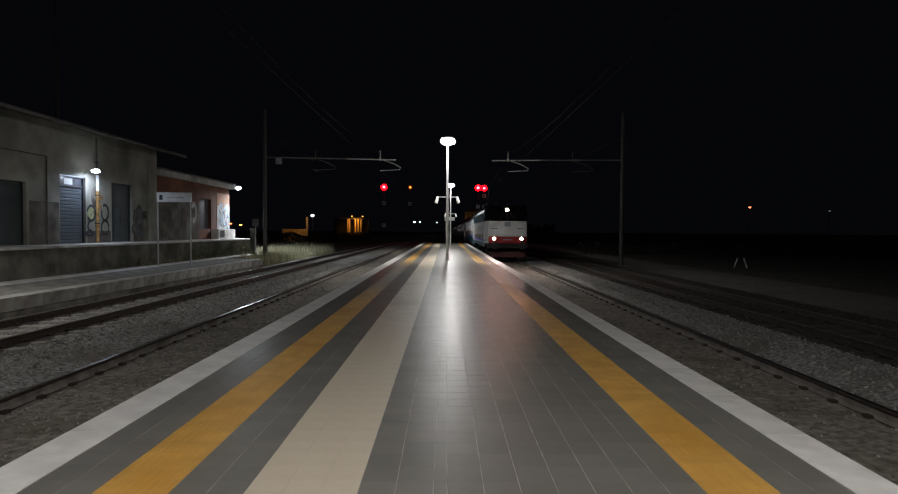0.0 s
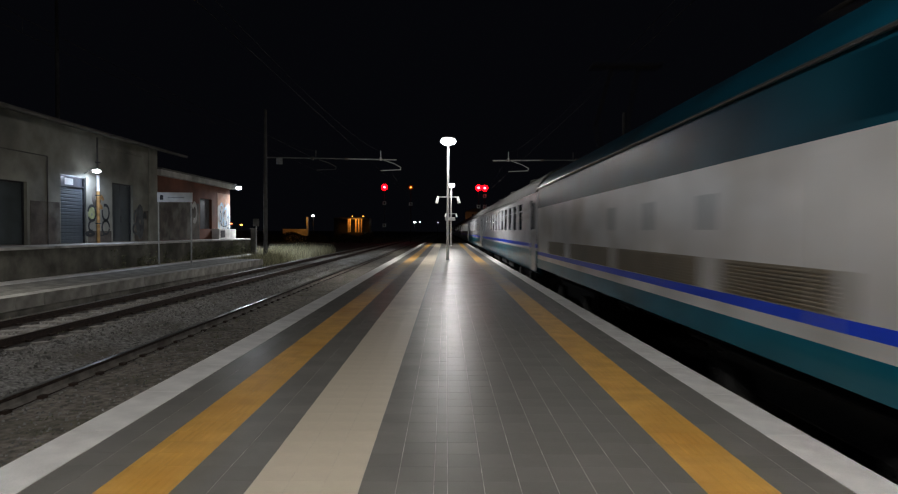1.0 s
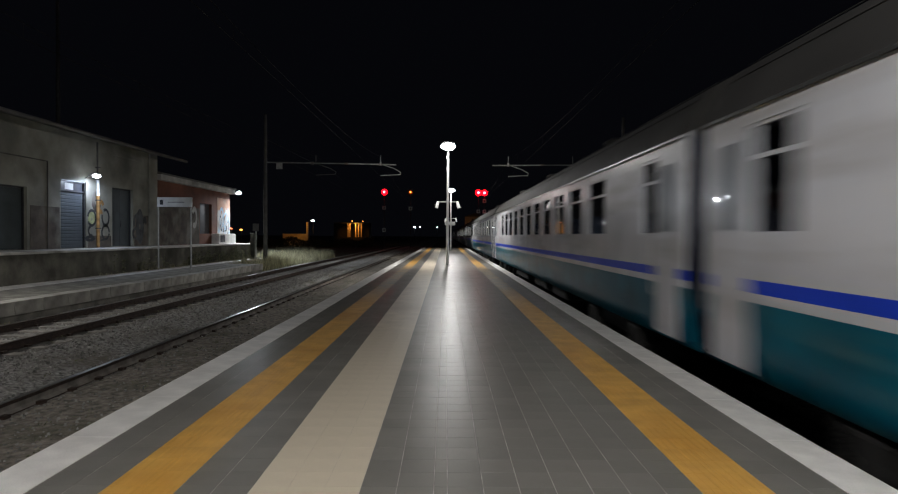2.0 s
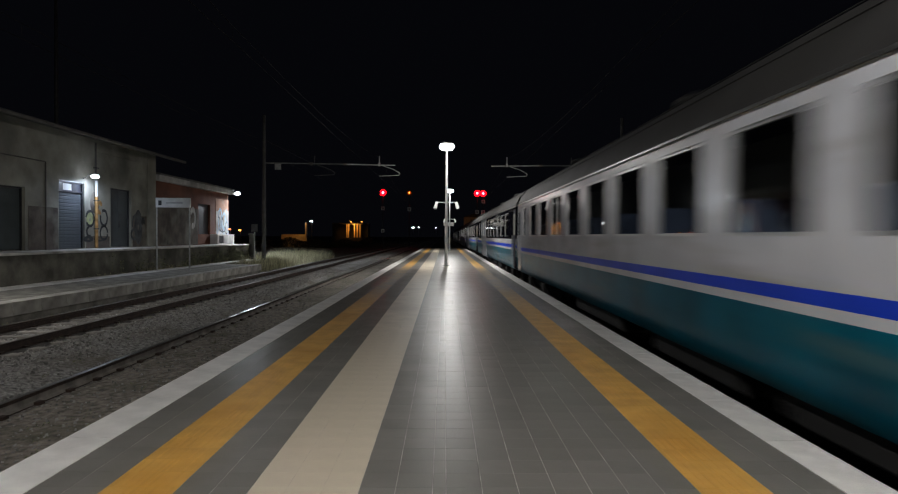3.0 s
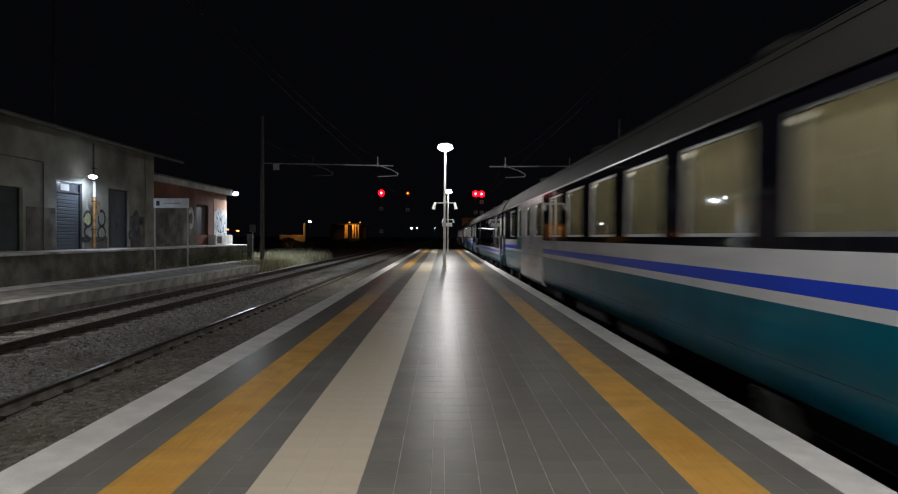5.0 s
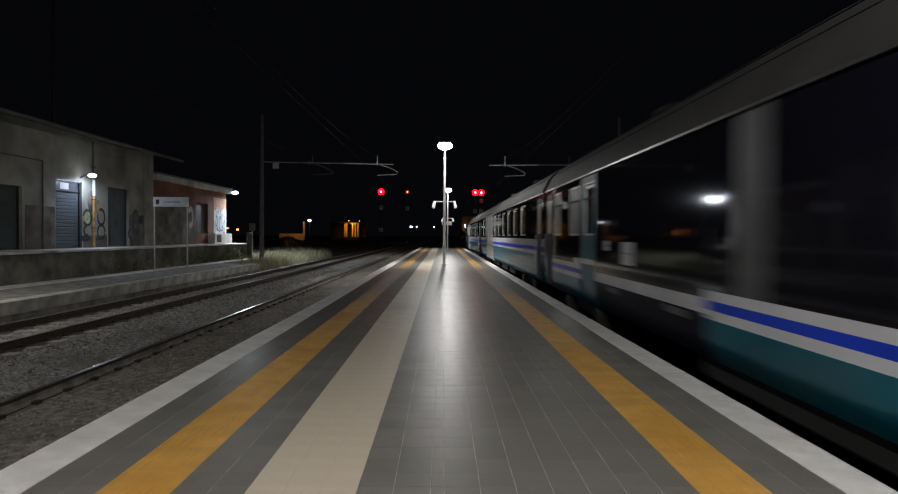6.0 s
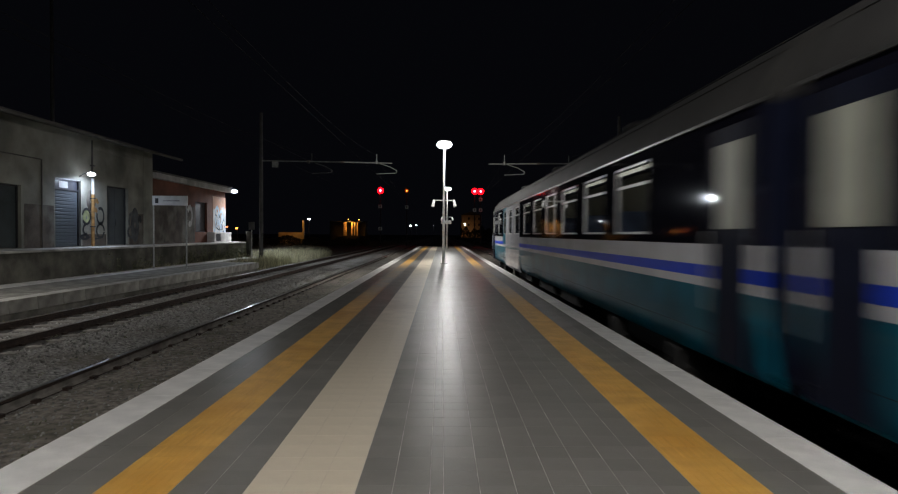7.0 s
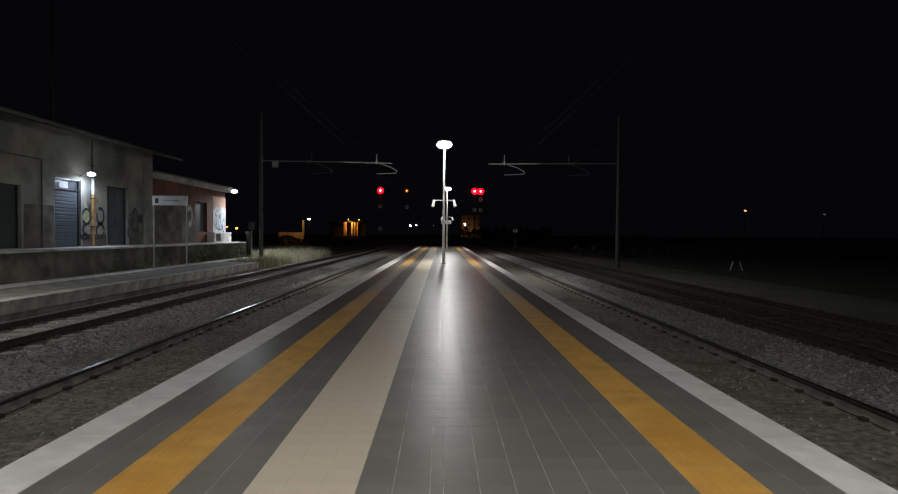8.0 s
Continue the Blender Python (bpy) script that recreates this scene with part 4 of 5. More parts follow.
    r = thing("white_trestle", "small white trestle with two slanted legs", "trestle", pose(19.32, 38, -0.86))
    for k in (-1, 1):
        part("leg", Geo().tube((k * 0.42, 0, 0), (k * 0.2, 0, 0.62), 0.045, 8), "polewhite", r)
    part("top_bar", Geo().box(-0.3, 0.3, -0.04, 0.04, 0.6, 0.68), "darkmetal", r, bevel=0.01)


def light_mast():
    t = thing("lighting_mast", "tall thin dark mast behind the shed", "mast", pose(-29, 44, -0.86))
    part("shaft", Geo().tube((0, 0, 0), (0, 0, 22), 0.18, 10, 0.1), "poledark", t, "", True)
    part("platform_ring", Geo().tube((0, 0, 21.4), (0, 0, 21.6), 0.6, 14), "poledark", t)


def hedges():
    rnd = random.Random(23)
    for name, x0, x1, y, top, n, r in (("dark_hedge", -48, -13, 105, 1.05, 6000, 0.17), ("dark_tree_row", 12, 70, 372, 7.2, 4200, 0.5), ("dark_bush", 14, 60, 60, 0.6, 1800, 0.14)):
        g = Geo()
        for _ in range(n):
            x = rnd.uniform(x0, x1)
            lump = 0.72 + 0.16 * math.sin(x * 1.3) + 0.12 * math.sin(x * 0.47 + 2)
            z = -0.86 + (top + 0.86) * lump * rnd.random() ** 0.7
            v = Vector((rnd.uniform(-1, 1), rnd.uniform(-1, 1), rnd.uniform(-1, 1))).normalized()
            u = v.orthogonal().normalized() * r * rnd.uniform(0.6, 1.4)
            w = v.cross(u)
            c, k = Vector((x, y + rnd.uniform(-1.2, 1.2), z)), len(g.v)
            g.v += [tuple(c + u), tuple(c + w * 0.6), tuple(c - u), tuple(c - w * 0.6)]
            g.f.append((k, k + 1, k + 2, k + 3))
        solid(name, g, "leaf", "dark unlit leaves beyond the tracks", "hedge", "stuff")


def grass_patch():
    rnd = random.Random(11)
    g = Geo()
    for x0, x1, y0, y1, zb, h0, h1, n in ((-12.6, -10.45, 33.2, 56, -0.86, 0.3, 1.2, 7500), (-14.2, -12.6, 41.5, 58, -0.86, 0.4, 1.3, 4200), (-14.0, -13.62, 26, 41, -0.3, 0.04, 0.3, 900),
                                          (-13.62, -13.3, 22, 41, -0.26, 0.02, 0.12, 300), (-3.4, -2.75, 4, 40, -0.73, 0.03, 0.09, 1600), (-10.2, -9.95, 8, 45, -0.74, 0.02, 0.09, 600)):
        for _ in range(n):
            x, y, h = rnd.uniform(x0, x1), rnd.uniform(y0, y1), rnd.uniform(h0, h1)
            if -14.0 <= x0 < -13.9:
                x = rnd.uniform(-13.62, -13.4)
            h *= 0.65 + 0.35 * math.sin(x * 2.1 + y * 1.7) ** 2
            w, lean, a = rnd.uniform(0.003, 0.009) * (1 + h), rnd.uniform(-0.35, 0.35) * h, rnd.uniform(0, 6.28)
            c, d, k = math.cos(a), math.sin(a), len(g.v)
            g.v += [(x - c * w, y - d * w, zb), (x + c * w, y + d * w, zb), (x + lean * 0.4 + c * w * 0.7, y + d * w * 0.7 + lean * 0.3, zb + h * 0.6),
                    (x + lean * 0.4 - c * w * 0.7, y - d * w * 0.7 + lean * 0.3, zb + h * 0.6), (x + lean, y + lean * 0.6, zb + h)]
            g.f += [(k, k + 1, k + 2, k + 3), (k + 3, k + 2, k + 4)]
    solid("dry_grass", g, "grass", "tall dry grass and weeds beside the tracks", "grass", "stuff")


def weeds():
    rnd = random.Random(31)
    g = Geo()
    clumps = [(rnd.uniform(-13.6, -13.42), rnd.choice((rnd.uniform(24, 41), rnd.uniform(31, 41))), -0.24, rnd.uniform(0.25, 0.95), rnd.uniform(0.12, 0.28), 60, 1.0) for _ in range(80)]
    clumps += [(-3.45 + rnd.uniform(-0.03, 0.04), 0.6 * i + rnd.uniform(-0.08, 0.08), -0.71, rnd.uniform(0.05, 0.13), rnd.uniform(0.05, 0.12), 30, 0.35) for i in range(4, 40)]
    clumps += [(rnd.uniform(-4.85, -2.75), rnd.uniform(3, 28), -0.72, rnd.uniform(0.03, 0.07), rnd.uniform(0.08, 0.22), 34, 0.32) for _ in range(120)]
    clumps += [(rnd.uniform(-7.6, -5.3), rnd.uniform(6, 30), -0.63, rnd.uniform(0.02, 0.05), rnd.uniform(0.06, 0.16), 22, 0.3) for _ in range(60)]
    for x, y, base, top, r, n, k_leaf in clumps:
        for _ in range(n):
            a, q, z = rnd.uniform(0, 6.28), rnd.random() ** 0.5 * r, rnd.random() * top
            c = Vector((x + q * math.cos(a) * (0.4 + z), y + q * math.sin(a), base + z))
            v = Vector((rnd.uniform(-1, 1), rnd.uniform(-1, 1), rnd.uniform(-1, 1))).normalized()
            u = v.orthogonal().normalized() * rnd.uniform(0.025, 0.06) * k_leaf
            w, k = v.cross(u) * 0.45, len(g.v)
            g.v += [tuple(c + u), tuple(c + w), tuple(c - u), tuple(c - w)]
            g.f.append((k, k + 1, k + 2, k + 3))
    solid("weeds", g, "weed", "ragged grey-green weeds along the dock and rail", "weeds", "stuff")


# ---- the train
COACH_L, HALF_W = 26.4, 1.41
SPEED, GAP_0 = 37.3, 54.6
VEHICLES = []


def bogie(parent, y):
    b = part("bogie", Geo().box(-0.97, 0.97, y - 0.3, y + 0.3, 0.4, 0.7), "t_under", parent, "black grimy bogie frame")
    for s in (-1, 1):
        part("side_frame", Geo().extrude([(0, 0), (0.18, 0), (0.18, 0.34), (0, 0.34)], y - 1.7, y + 1.7), "t_under", b, bevel=0.03).location = (s * 1.06 - 0.09, 0, 0.38)
        for w in (-1.25, 1.25):
            part("axle_box", Geo().box(s * 1.18 - 0.1, s * 1.18 + 0.1, y + w - 0.2, y + w + 0.2, 0.3, 0.62), "t_under", b, bevel=0.04)
    for w in (-1.25, 1.25):
        for s in (-1, 1):
            part("wheel", Geo().tube((s * 0.68, y + w, 0.46), (s * 0.82, y + w, 0.46), 0.46, 24), "t_under", b, "dark steel wheel", True)


def side_run(g, s, y0, y1, z0, z1, t=0.03, out=0.0):
    """A wall strip on side s (-1 faces the platform) of a coach, between two heights."""
    x = s * (HALF_W + out)
    g.box(min(x, x - s * t), max(x, x - s * t), y0, y1, z0, z1)
    return g


def coach(style, lit, y0, label):
    t = thing("passenger_coach", label, "railway coach", group="coaches of the passing train")
    a, b = 0.26, COACH_L - 0.26
    band = "t_white" if style in ("plain", "wide") else "t_black"
    low = style == "dining"
    if low:
        z_teal, z_blue0, z_blue1, z_w = 1.115, 1.21, 1.307, 1.407
    else:
        z_teal, z_blue0, z_blue1, z_w = (1.43, 1.526, 1.653, 1.87) if style == "band" else (1.375, 1.46, 1.578, 1.87)
    if style == "plain":
        wins = [(4.2 + 1.75 * i, 1.15) for i in range(11)] + [(1.4, 0.7), (24.9, 0.7)]
    elif style == "wide":
        wins = [(3.88 + 1.87 * i, 1.3) for i in range(11)] + [(1.5, 0.75), (24.5, 0.7)]
    elif style == "band":
        wins = [((4.2 if lit == 2 else 3.75) + 2.07 * i, 1.22 if lit == 2 else 1.42) for i in range(6)] + [(16.6, 1.3), (18.6, 1.0), (20.65, 0.9), (22.7, 1.4)]
    else:
        wins = [(3.2, 1.0), (21.72, 0.72), (22.9, 0.9), (24.65, 0.75)]
    wins.sort()
    zw0, zw1 = 1.97, 2.97
    doors = [(0.45, 1.15), (25.25, 25.95)]
    white_panel = (15.8, 20.1) if style == "band" else None
    spans = []
    if white_panel:
        spans = [(a, 15.8, "band"), (15.8, 20.1, "panel"), (20.1, 21.2, "tealpanel"), (21.2, b, "band")]
    elif style == "dining":
        spans = [(a, 15.7, "band"), (15.7, 16.2, "greypanel"), (16.2, 16.8, "band"), (16.8, 21.2, "kitchen"), (21.2, 22.3, "tealpanel"), (22.3, b, "band")]
    else:
        spans = [(a, b, "band")]
    for s in (-1, 1):
        for ya, yb, what in spans:
            if what in ("band", "greypanel"):
                part("lower_side", Geo().extrude([(s * 1.41, z_teal), (s * 1.405, z_teal - 0.2), (s * 1.35, 0.8), (s * 1.28, 0.66), (s * 1.24, 0.66), (s * 1.36, z_teal)], ya, yb), "t_teal", t, "dark teal lower side", True)
                part("lower_stripe", side_run(Geo(), s, ya, yb, z_teal, z_blue0), "t_white", t)
                part("blue_stripe", side_run(Geo(), s, ya, yb, z_blue0, z_blue1), "t_blue", t, "bright blue stripe")
                part("upper_stripe", side_run(Geo(), s, ya, yb, z_blue1, z_w), "t_white", t)
                base, m = z_w, band if what == "band" else "t_grey"
            elif what == "kitchen":
                part("kitchen_side", Geo().extrude([(s * 1.41, 1.16), (s * 1.405, 1.0), (s * 1.35, 0.8), (s * 1.28, 0.66), (s * 1.24, 0.66), (s * 1.36, 1.16)], ya, yb), "t_door", t, "black lower side of the kitchen", True)
                part("kitchen_stripe", side_run(Geo(), s, ya, yb, 1.16, 1.32), "t_white", t, "single white stripe")
                xk = s * (HALF_W + 0.006)
                for yc, w, zc, h in ((19.4, 0.52, 1.7, 0.34), (20.5, 0.26, 1.8, 0.16)):
                    pb = part("side_board", Geo().box(min(xk, xk - s * 0.012), max(xk, xk - s * 0.012), yc - w / 2, yc + w / 2, zc - h / 2, zc + h / 2), "t_white", t, "small white board on the black side", False, 0.004)
                    part("board_line", Geo().box(min(xk, xk + s * 0.003), max(xk, xk + s * 0.003), yc - w / 2 + 0.03, yc + w / 2 - 0.03, zc - 0.01, zc + 0.015), "t_mark", pb, "grey line across the board")
                for yc in (17.6, 20.1):
                    part("vent_grille", Geo().box(min(xk, xk - s * 0.012), max(xk, xk - s * 0.012), yc - 0.3, yc + 0.3, 1.05, 1.13), "t_grey", t)
                base, m = 1.32, band
            elif what == "panel":
                base, m = 0.72, "t_white"
            else:
                part("lower_side", Geo().extrude([(s * 1.41, 1.43), (s * 1.405, 1.23), (s * 1.35, 0.8), (s * 1.28, 0.66), (s * 1.24, 0.66), (s * 1.36, 1.43)], ya, yb), "t_teal", t, "", True)
                part("lower_stripe", side_run(Geo(), s, ya, yb, 1.43, 1.526), "t_white", t)
                base, m = 1.526, "t_teal"
            if what == "panel":
                x = s * (HALF_W + 0.004)
                xs = (min(x, x - s * 0.01), max(x, x - s * 0.01))
                part("panel_stripe", Geo().box(*xs, ya, yb, 1.40, 1.465), "t_line", t, "faded grey-green line on the white panel")
                for zg in (1.12, 0.97):
                    part("panel_groove", Geo().box(*xs, ya, yb, zg, zg + 0.011), "t_mark", t)
                part("panel_skirt", Geo().extrude([(s * 1.41, 0.72), (s * 1.39, 0.665), (s * 1.35, 0.62), (s * 1.3, 0.62), (s * 1.36, 0.72)], ya + 0.02, yb - 0.02), "t_white", t, "white curved skirt below the panel", True)
                for zz, h in ((1.74, 0.09), (1.58, 0.1)):
                    part("faded_mark", Geo().box(min(x, x - s * 0.01), max(x, x - s * 0.01), 18.06, 18.45, zz, zz + h), "t_mark", t, "unreadable grey marking")
            ops = [(max(ya, c - w / 2), min(yb, c + w / 2), zw0, zw1) for c, w in wins if ya < c < yb]
            x = s * HALF_W
            part("window_band" if what != "panel" else "white_panel", wall_with_openings(min(x, x - s * 0.04), max(x, x - s * 0.04), ya, yb, base, 3.14, ops), m, t)
        if low:
            xk = s * (HALF_W + 0.006)
            part("side_board", Geo().box(min(xk, xk - s * 0.012), max(xk, xk - s * 0.012), 22.4, 22.85, 1.30, 1.52), "t_white", t, "small pale board across the stripes", False, 0.004)
        for c, w in wins:
            # These windows get an opaque pane whose pale colour imitates inside light.
            frosted = (low and c > 22) or (lit == 2 and 15.8 < c < 20.1)
            win = part("window", Geo(), "t_rubber", t)
            xg = s * (HALF_W - 0.03)
            fr = Geo()
            for bx in ((c - w / 2, c - w / 2 + 0.035, zw0, zw1), (c + w / 2 - 0.035, c + w / 2, zw0, zw1), (c - w / 2, c + w / 2, zw0, zw0 + 0.035), (c - w / 2, c + w / 2, zw1 - 0.035, zw1)):
                fr.box(xg - 0.02, xg + 0.024, *bx)
            win.data = fr.mesh("window", "t_alu" if style != "plain" else "t_white")
            if style == "plain" or low or (style == "band" and lit in (0, 3)):
                part("transom_bar", Geo().box(xg - 0.015, xg + 0.026, c - w / 2 + 0.03, c + w / 2 - 0.03, zw1 - 0.32, zw1 - 0.28), "t_white" if style == "plain" else "t_rubber" if low else "t_alu", win)
            part("pane", Geo().box(xg - 0.004, xg + 0.004, c - w / 2 + 0.02, c + w / 2 - 0.02, zw0 + 0.02, zw1 - 0.02), "t_litpane_dim" if frosted else "glass", win, "opaque pane in the pale tone of a lit window" if frosted else "dark reflecting pane").visible_shadow = frosted
            if s == -1 and not frosted and (lit in (1, 2) or (lit == 3 and int(c * 7) % 3 == 0)):
                g = Geo()
                k = 14
                pts = [(-HALF_W + 0.1 + 0.018 * math.sin(i * 2.1), c - w / 2 + w * i / k) for i in range(k + 1)]
                for (xa, ya), (xb, yb) in zip(pts, pts[1:]):
                    n = len(g.v)
                    g.v += [(xa, ya, zw0), (xb, yb, zw0), (xb, yb, zw1), (xa, ya, zw1)]
                    g.f.append((n, n + 1, n + 2, n + 3))
                part("curtain", g, "curtain_o" if lit == 2 and c < 9.5 else "curtain", win, "drawn curtain lit from inside")
        for ya, yb in doors:
            xd = s * (HALF_W + 0.004)
            d = part("door", Geo().box(min(xd, xd - s * 0.02), max(xd, xd - s * 0.02), ya, yb, 0.75, 3.0), "t_door" if style != "plain" and style != "wide" else "t_white", t, "closed coach door")
            xh = s * (HALF_W + 0.012)
            # On dark coaches the pane's pale colour stands for a lit vestibule.
            part("door_window", Geo().box(min(xh, xh - s * 0.01), max(xh, xh - s * 0.01), ya + 0.13, yb - 0.13, 2.02, 2.84), "glass" if style in ("plain", "wide") else "t_litpane", d, "upright door window")
            part("handrail", Geo().tube((s * (HALF_W + 0.04), yb + 0.06, 1.2), (s * (HALF_W + 0.04), yb + 0.06, 2.0), 0.015, 6), "t_alu", d)
    prof = [(-1.41, 3.12), (-1.40, 3.2), (-1.30, 3.42), (-1.08, 3.68), (-0.72, 3.88), (-0.3, 3.98), (0.3, 3.98), (0.72, 3.88), (1.08, 3.68), (1.30, 3.42), (1.40, 3.2), (1.41, 3.12)]
    part("roof", Geo().extrude(prof, 0.3, COACH_L - 0.3), "t_roof", t, "curved grey ribbed roof", True)
    for x, z in ((-1.2, 3.55), (-0.95, 3.77), (1.2, 3.55), (0.95, 3.77)):
        part("roof_rib", Geo().tube((x, 0.4, z), (x, COACH_L - 0.4, z), 0.006, 6), "t_roof", t)
    for s in (-1, 1):
        part("gutter", Geo().box(s * 1.417 - 0.015, s * 1.417 + 0.015, 0.3, COACH_L - 0.3, 3.10, 3.13), "t_gutter", t, "worn metal rain gutter")
    for y in (6.0, 13.0, 20.0):
        part("roof_vent", Geo().ball((-0.55, y, 3.93), 0.25, 0.3, 0.1, 10, 5), "t_roof", t, "", True)
    for y in (0.3, COACH_L - 0.36):
        part("end_wall", Geo().box(-1.40, 1.40, y, y + 0.06, 0.72, 3.14), "t_door", t, "dark coach end")
    for y in (0.0, COACH_L - 0.3):
        part("gangway", Geo().box(-0.75, 0.75, y, y + 0.3, 1.1, 3.3), "t_door", t, "black rubber gangway", bevel=0.04)
    part("floor", Geo().box(-1.37, 1.37, 0.36, COACH_L - 0.36, 0.95, 1.25), "t_under", t)
    for ya, yb in ((7.6, 9.4), (10.2, 12.5), (14.0, 17.2)):
        part("equipment_box", Geo().box(-1.24, 1.24, ya, yb, 0.42, 0.96), "t_under", t, "black underfloor box", bevel=0.03)
    part("corridor_wall", Geo().box(-0.35, -0.3, 0.5, COACH_L - 0.5, 1.25, 3.3), "t_in", t, "beige corridor wall")
    for c, w in wins:
        part("seat_back", Geo().box(-1.3, -0.45, c - 0.98, c - 0.88, 1.3, 2.35), "t_seat", t, bevel=0.03)
    if lit:
        part("ceiling_light", Geo().box(-0.9, -0.75, 1.5, COACH_L - 1.5, 3.06, 3.08), "in_dim" if lit == 3 else "in_light", t, "glowing ceiling light strip")
    bogie(t, 3.7)
    bogie(t, COACH_L - 3.7)
    VEHICLES.append((t, y0))


def locomotive():
    t = thing("electric_locomotive", "white, teal and red electric locomotive with lit headlights", "locomotive")
    W, L0, L1 = 1.48, 0.9, 16.4

    def nose(z0, z1, m, name, label="", front=L0, wf=1.27, back0=0.0, taper=1.2, wb=W):
        g = Geo().loft([[(-wf, front, z0), (wf, front, z0), (wf, front + back0, z1), (-wf, front + back0, z1)],
                        [(-wb, front + taper, z0), (wb, front + taper, z0), (wb, front + taper, z1), (-wb, front + taper, z1)]])
        part(name, g, m, t, label, bevel=0.07)

    nose(1.63, 2.63, "t_lwhite", "nose_panel", "broad white nose")
    nose(1.15, 1.627, "t_red", "nose_band", "red band with two headlights", L0 - 0.02, taper=0.14, wb=1.29)
    nose(1.15, 1.627, "t_lwhite", "nose_cheek", "white tapered cheek behind the red band", L0 + 0.122, 1.291, taper=1.08)
    nose(0.95, 1.147, "t_under", "nose_skirt")
    nose(2.633, 3.45, "t_screen", "windscreen", "black raked windscreen band", L0 + 0.05, 1.2, 0.75, 1.4)
    nose(3.453, 3.75, "t_screen", "cab_roof", "dark cab roof", L0 + 0.85, 1.1, 0.25, 0.8)
    # The plough's red is darkened to stand for the platform's shadow on it.
    part("snowplough", Geo().extrude([(-1.1, 0.25), (1.1, 0.25), (1.2, 0.62), (-1.2, 0.62)], 0.65, 0.85), "t_plough", t, "dark red snowplough toned as if shaded")
    part("buffer_beam", Geo().box(-1.3, 1.3, 0.6, 2.4, 0.85, 1.148), "t_under", t, "black buffer beam")
    for s in (-1, 1):
        bf = part("buffer", Geo().tube((s * 0.87, 0.1, 1.02), (s * 0.87, 0.65, 1.02), 0.1, 12), "t_under", t, "", True)
        part("buffer_disc", Geo().tube((s * 0.87, 0.04, 1.02), (s * 0.87, 0.11, 1.02), 0.24, 16), "t_under", bf, "", True)
        hl = part("headlight", Geo().hood((s * 0.9, L0 - 0.24, 1.47), (s * 0.9, L0 - 0.02, 1.47), 0.13, 0.025), "darkmetal", t, "short dark headlight hood", True)
        part("lens", Geo().hood((s * 0.9, L0 - 0.225, 1.47), (s * 0.9, L0 - 0.205, 1.47), 0.1, 0.03), "head", hl, "glowing headlight lens", True)
        part("reflector", Geo().hood((s * 0.9, L0 - 0.204, 1.47), (s * 0.9, L0 - 0.03, 1.47), 0.104, 0.03), "darkmetal", hl, "dark lamp barrel", True)
        part("bulb", Geo().tube((s * 0.9, L0 - 0.05, 1.47), (s * 0.9, L0 - 0.03, 1.47), 0.072, 18), "bulb", hl, "blinding lamp core", True)
    tl = part("top_headlight", Geo().hood((0, L0 + 0.47, 3.4), (0, L0 + 0.8, 3.4), 0.14, 0.025), "darkmetal", t, "dark hooded top headlight", True)
    part("lens", Geo().hood((0, L0 + 0.485, 3.4), (0, L0 + 0.505, 3.4), 0.1, 0.03), "head", tl, "glowing top headlight lens", True)
    part("reflector", Geo().hood((0, L0 + 0.506, 3.4), (0, L0 + 0.68, 3.4), 0.114, 0.04), "darkmetal", tl, "dark lamp barrel", True)
    part("bulb", Geo().tube((0, L0 + 0.64, 3.4), (0, L0 + 0.66, 3.4), 0.072, 18), "bulb", tl, "blinding lamp core", True)
    part("nose_emblem", Geo().box(-0.2, 0.2, L0 - 0.012, L0 + 0.01, 2.28, 2.56), "t_mark", t, "plain grey emblem block", bevel=0.005)
    part("number_bar", Geo().box(-0.3, 0.3, L0 - 0.034, L0 - 0.01, 1.36, 1.44), "t_mark", t, "plain grey number bar")
    part("screen_pillar", Geo().tube((0, L0 + 0.02, 2.66), (0, L0 + 0.78, 3.44), 0.03, 8), "t_under", t)
    part("nose_strip", Geo().box(-1.24, 1.24, L0 - 0.03, L0 + 0.02, 1.61, 1.645), "t_alu", t, "thin bright strip under the white nose")
    ys = L0 + 1.2
    for s in (-1, 1):
        part("nose_handrail", Geo().tube((s * 0.65, L0 - 0.05, 2.14), (s * 1.05, L0 - 0.05, 2.14), 0.02, 8), "t_under", t, "", True)
        part("wiper", Geo().tube((s * 0.55, L0 + 0.03, 2.68), (s * 0.25, L0 + 0.45, 3.12), 0.014, 6), "t_under", t)
        def strip(z0, z1, m, name, ya=ys, yb=L1, out=0.0, label=""):
            x = s * (W + out)
            return part(name, Geo().box(min(x, x - s * 0.05), max(x, x - s * 0.05), ya, yb, z0, z1), m, t, label)
        strip(0.92, 1.17, "t_teal", "lower_side", label="dark teal lower side")
        strip(1.17, 1.285, "t_lwhite", "lower_stripe")
        strip(1.285, 1.38, "t_blue", "blue_stripe", label="bright blue stripe")
        strip(1.38, 1.71, "t_lwhite", "grille_field")
        strip(1.71, 2.62, "t_lwhite", "upper_side", label="off-white upper side")
        strip(2.62, 3.2, "t_dteal", "top_side", label="dark teal upper side")
        for ya, yb in ((3.4, 5.2), (5.6, 8.6), (9.0, 12.0), (12.6, 14.6)):
            gr = strip(1.39, 1.70, "t_gold", "grille", ya, yb, 0.006, "grimy brown ventilation grille")
            x = s * (W + 0.012)
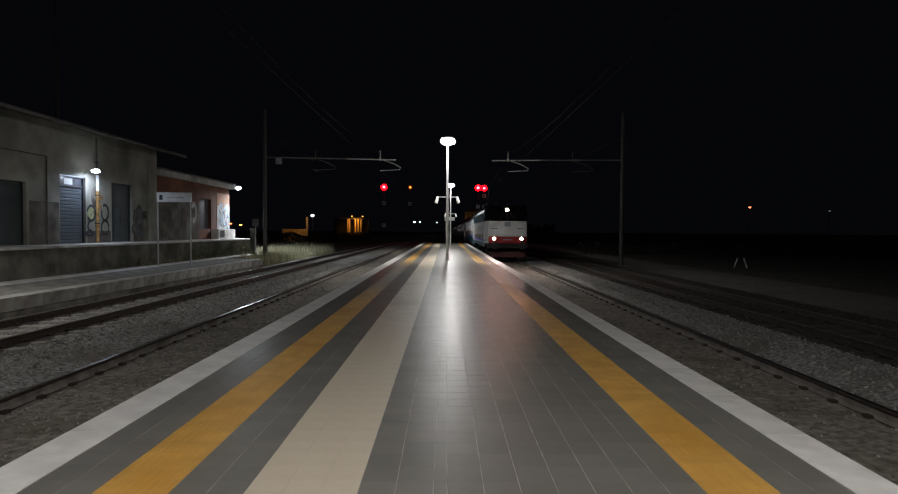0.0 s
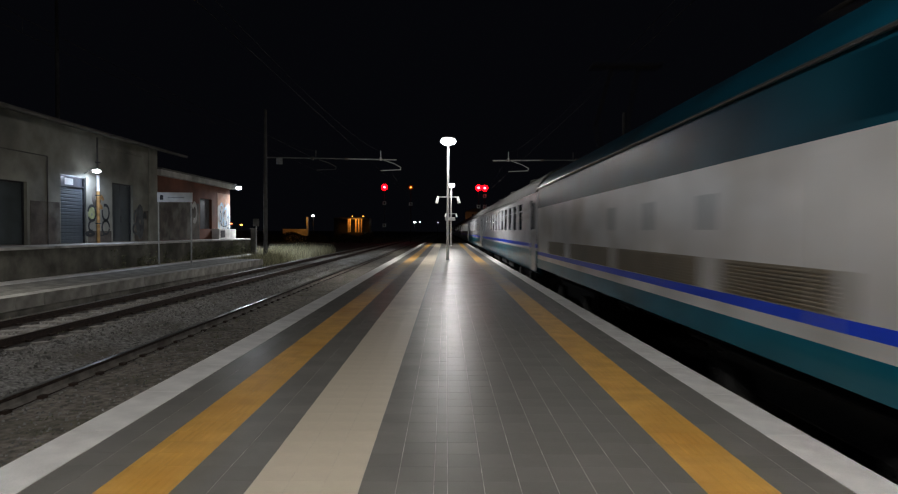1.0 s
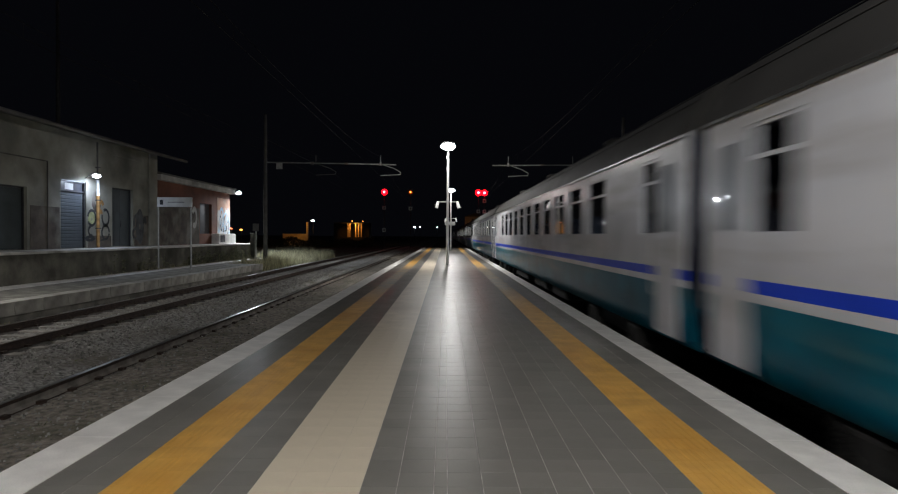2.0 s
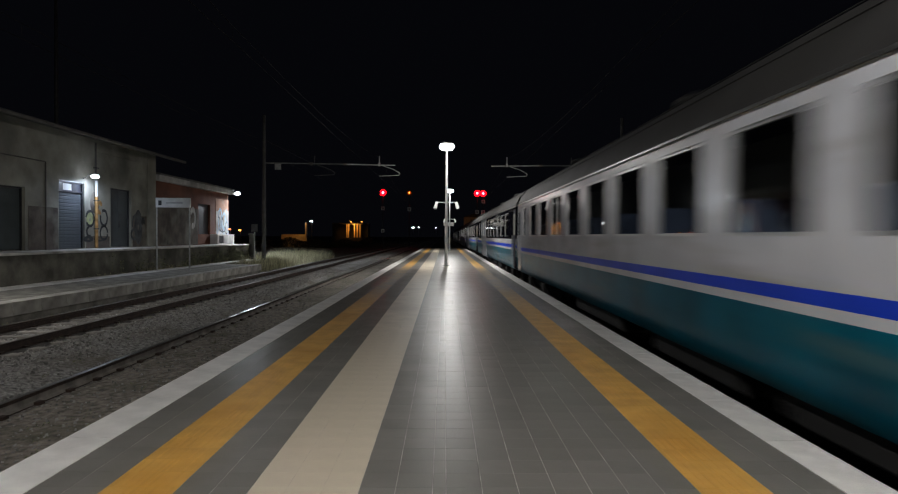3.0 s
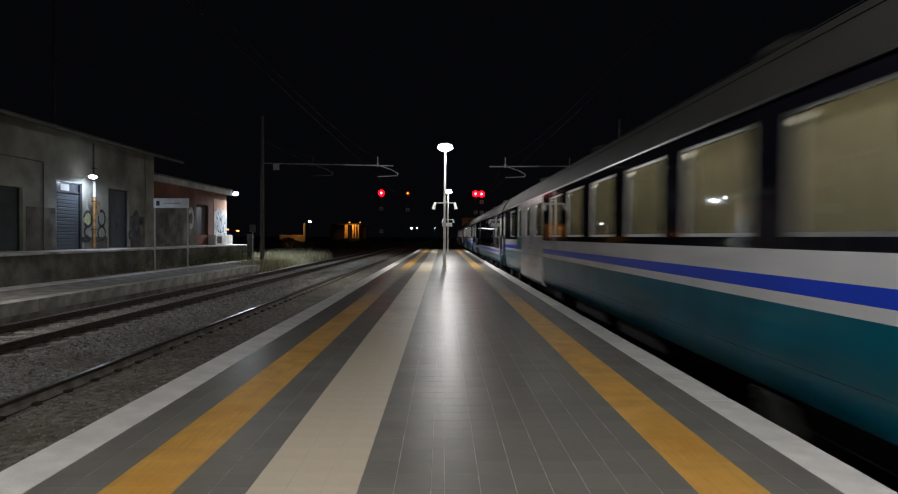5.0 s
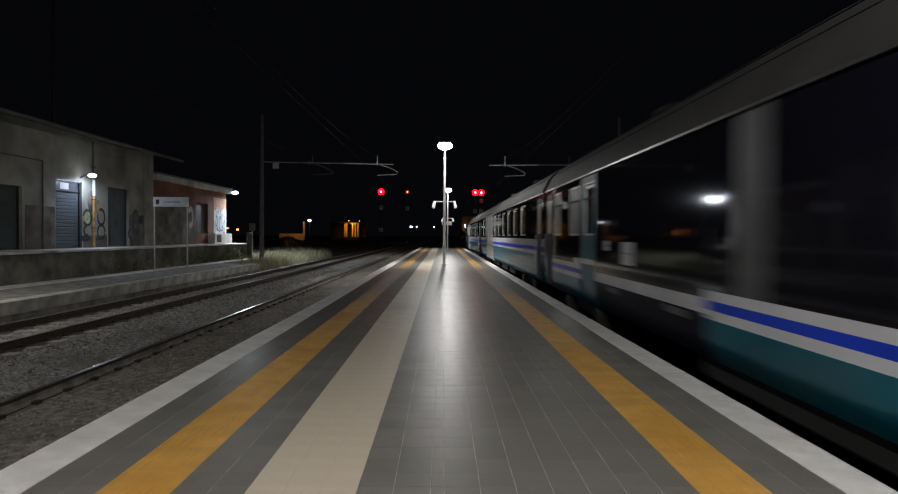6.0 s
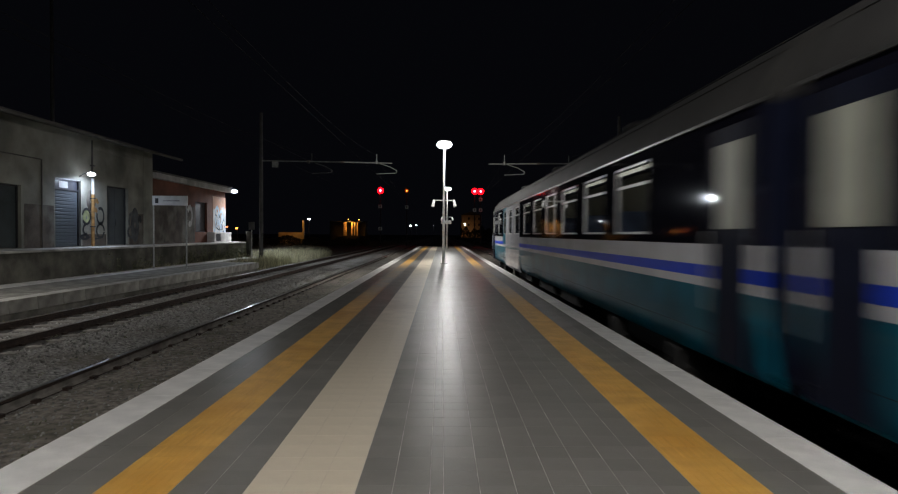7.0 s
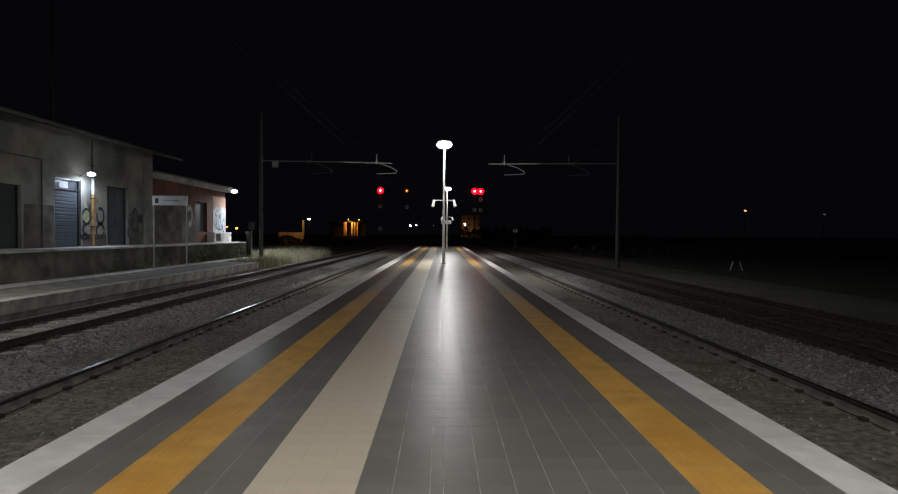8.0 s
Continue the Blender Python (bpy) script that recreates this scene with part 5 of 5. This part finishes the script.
            lm = Geo().box(min(x, x - s * 0.012), max(x, x - s * 0.012), ya + 0.03, yb - 0.03, 0, 0.014).mesh("louvre_slat", "t_gold")
            for i in range(9):
                part("louvre_slat", lm, "t_gold", gr).location = (0, 0, 1.41 + i * 0.032)
        for yc in (5.5, 7.2, 8.9):
            strip(1.98, 2.34, "t_mark", "side_window", yc - 0.12, yc + 0.12, 0.005, "small grey side window")
        strip(2.68, 3.12, "glass", "cab_window", 2.6, 3.3, 0.006, "dark cab side window")
        part("roof_edge", Geo().tube((s * (W + 0.01), ys + 0.3, 3.19), (s * (W + 0.01), L1, 3.19), 0.022, 8), "t_gutter", t, "worn bright roof edge", True)
        part("cab_handrail", Geo().tube((s * (W + 0.05), 3.55, 1.3), (s * (W + 0.05), 3.55, 2.5), 0.018, 6), "t_alu", t)
    prof = [(-1.48, 3.2), (-1.42, 3.3), (-1.1, 3.62), (-0.6, 3.74), (0.6, 3.74), (1.1, 3.62), (1.42, 3.3), (1.48, 3.2)]
    part("roof", Geo().extrude(prof, ys + 0.4, L1), "t_dteal", t, "dark teal roof", True)
    part("rear_wall", Geo().box(-1.46, 1.46, L1, L1 + 0.06, 0.95, 3.2), "t_teal", t)
    part("floor", Geo().box(-1.42, 1.42, ys, L1, 0.9, 1.1), "t_under", t)
    part("rear_gangway", Geo().box(-0.7, 0.7, L1 + 0.06, 16.84, 1.2, 3.0), "t_rubber", t)
    for y in (4.2, 13.2):
        pg = part("pantograph", Geo().path([(-0.5, y, 3.8), (-0.4, y + 1.1, 4.1 if y < 8 else 4.6), (-0.3, y, 4.2 if y < 8 else 5.78)], 0.03).path([(0.5, y, 3.8), (0.4, y + 1.1, 4.1 if y < 8 else 4.6), (0.3, y, 4.2 if y < 8 else 5.78)], 0.03), "wire", t, "folding pantograph arms")
        part("collector_head", Geo().box(-0.8, 0.8, y - 0.12, y + 0.12, 4.2 if y < 8 else 5.76, 4.25 if y < 8 else 5.82), "wire", pg)
        part("roof_insulator", Geo().tube((-0.5, y, 3.7), (-0.5, y, 3.85), 0.06, 8).tube((0.5, y, 3.7), (0.5, y, 3.85), 0.06, 8), "porcelain", pg)
    bogie(t, 4.2)
    bogie(t, 12.8)
    VEHICLES.append((t, GAP_0 - 16.84))


def motions():
    for t, y0 in VEHICLES:
        walk(t, [(k, pose(TRAIN_X, y0 - SPEED * k, RAIL_Z)) for k in range(9)])


ground_parts()
for xc, lab in ((TRACK_L, "railway track along the island platform's west edge"), (TRACK_R, "railway track on which the train passes"),
                (FAR_L, "railway track beside the old side platform"), (FAR_R, "outer railway track in the dark")):
    track(xc, lab)
rail_grime_shade()
stones()
platform()
goods_shed()
annex()
west_side()
for y, sg in ((-0.8, False), (28.0, False), (55.0, True)):
    lamp_post(y, 0.1 if y < 40 else 0.5, True, sg, tilt=34 if y == 28.0 else 46)
catenary_mast(-12.0, 1, -0.36)
catenary_mast(11.8, -1, -0.45)
wires()
signal(-10.5, 100, 8.8, "red", (2.7, 6.5))
signal(-6.0, 100, 8.8, "orange", (2.8,))
signal(5.6, 100, 8.8, "red", (3.2,))
signal(6.7, 101, 8.85, "red", (1.4, 3.2))
far_buildings()
light_mast()
hedges()
grass_patch()
weeds()
locomotive()
KINDS = [("plain", 0), ("plain", 0), ("wide", 0), ("band", 3), ("band", 1), ("band", 1), ("dining", 3), ("band", 2), ("band", 3)]
TEXT = {"plain": "white and teal compartment coach with dark divided windows", "wide": "white and teal coach with wide dark windows",
        "band": "teal coach with a black window band and striped sides", "dining": "dark dining coach with a tall black side"}
for k, (style, lit) in enumerate(KINDS):
    coach(style, lit, GAP_0 + COACH_L * k, TEXT[style] + (", lit curtains" if lit in (1, 2) else ""))
motions()
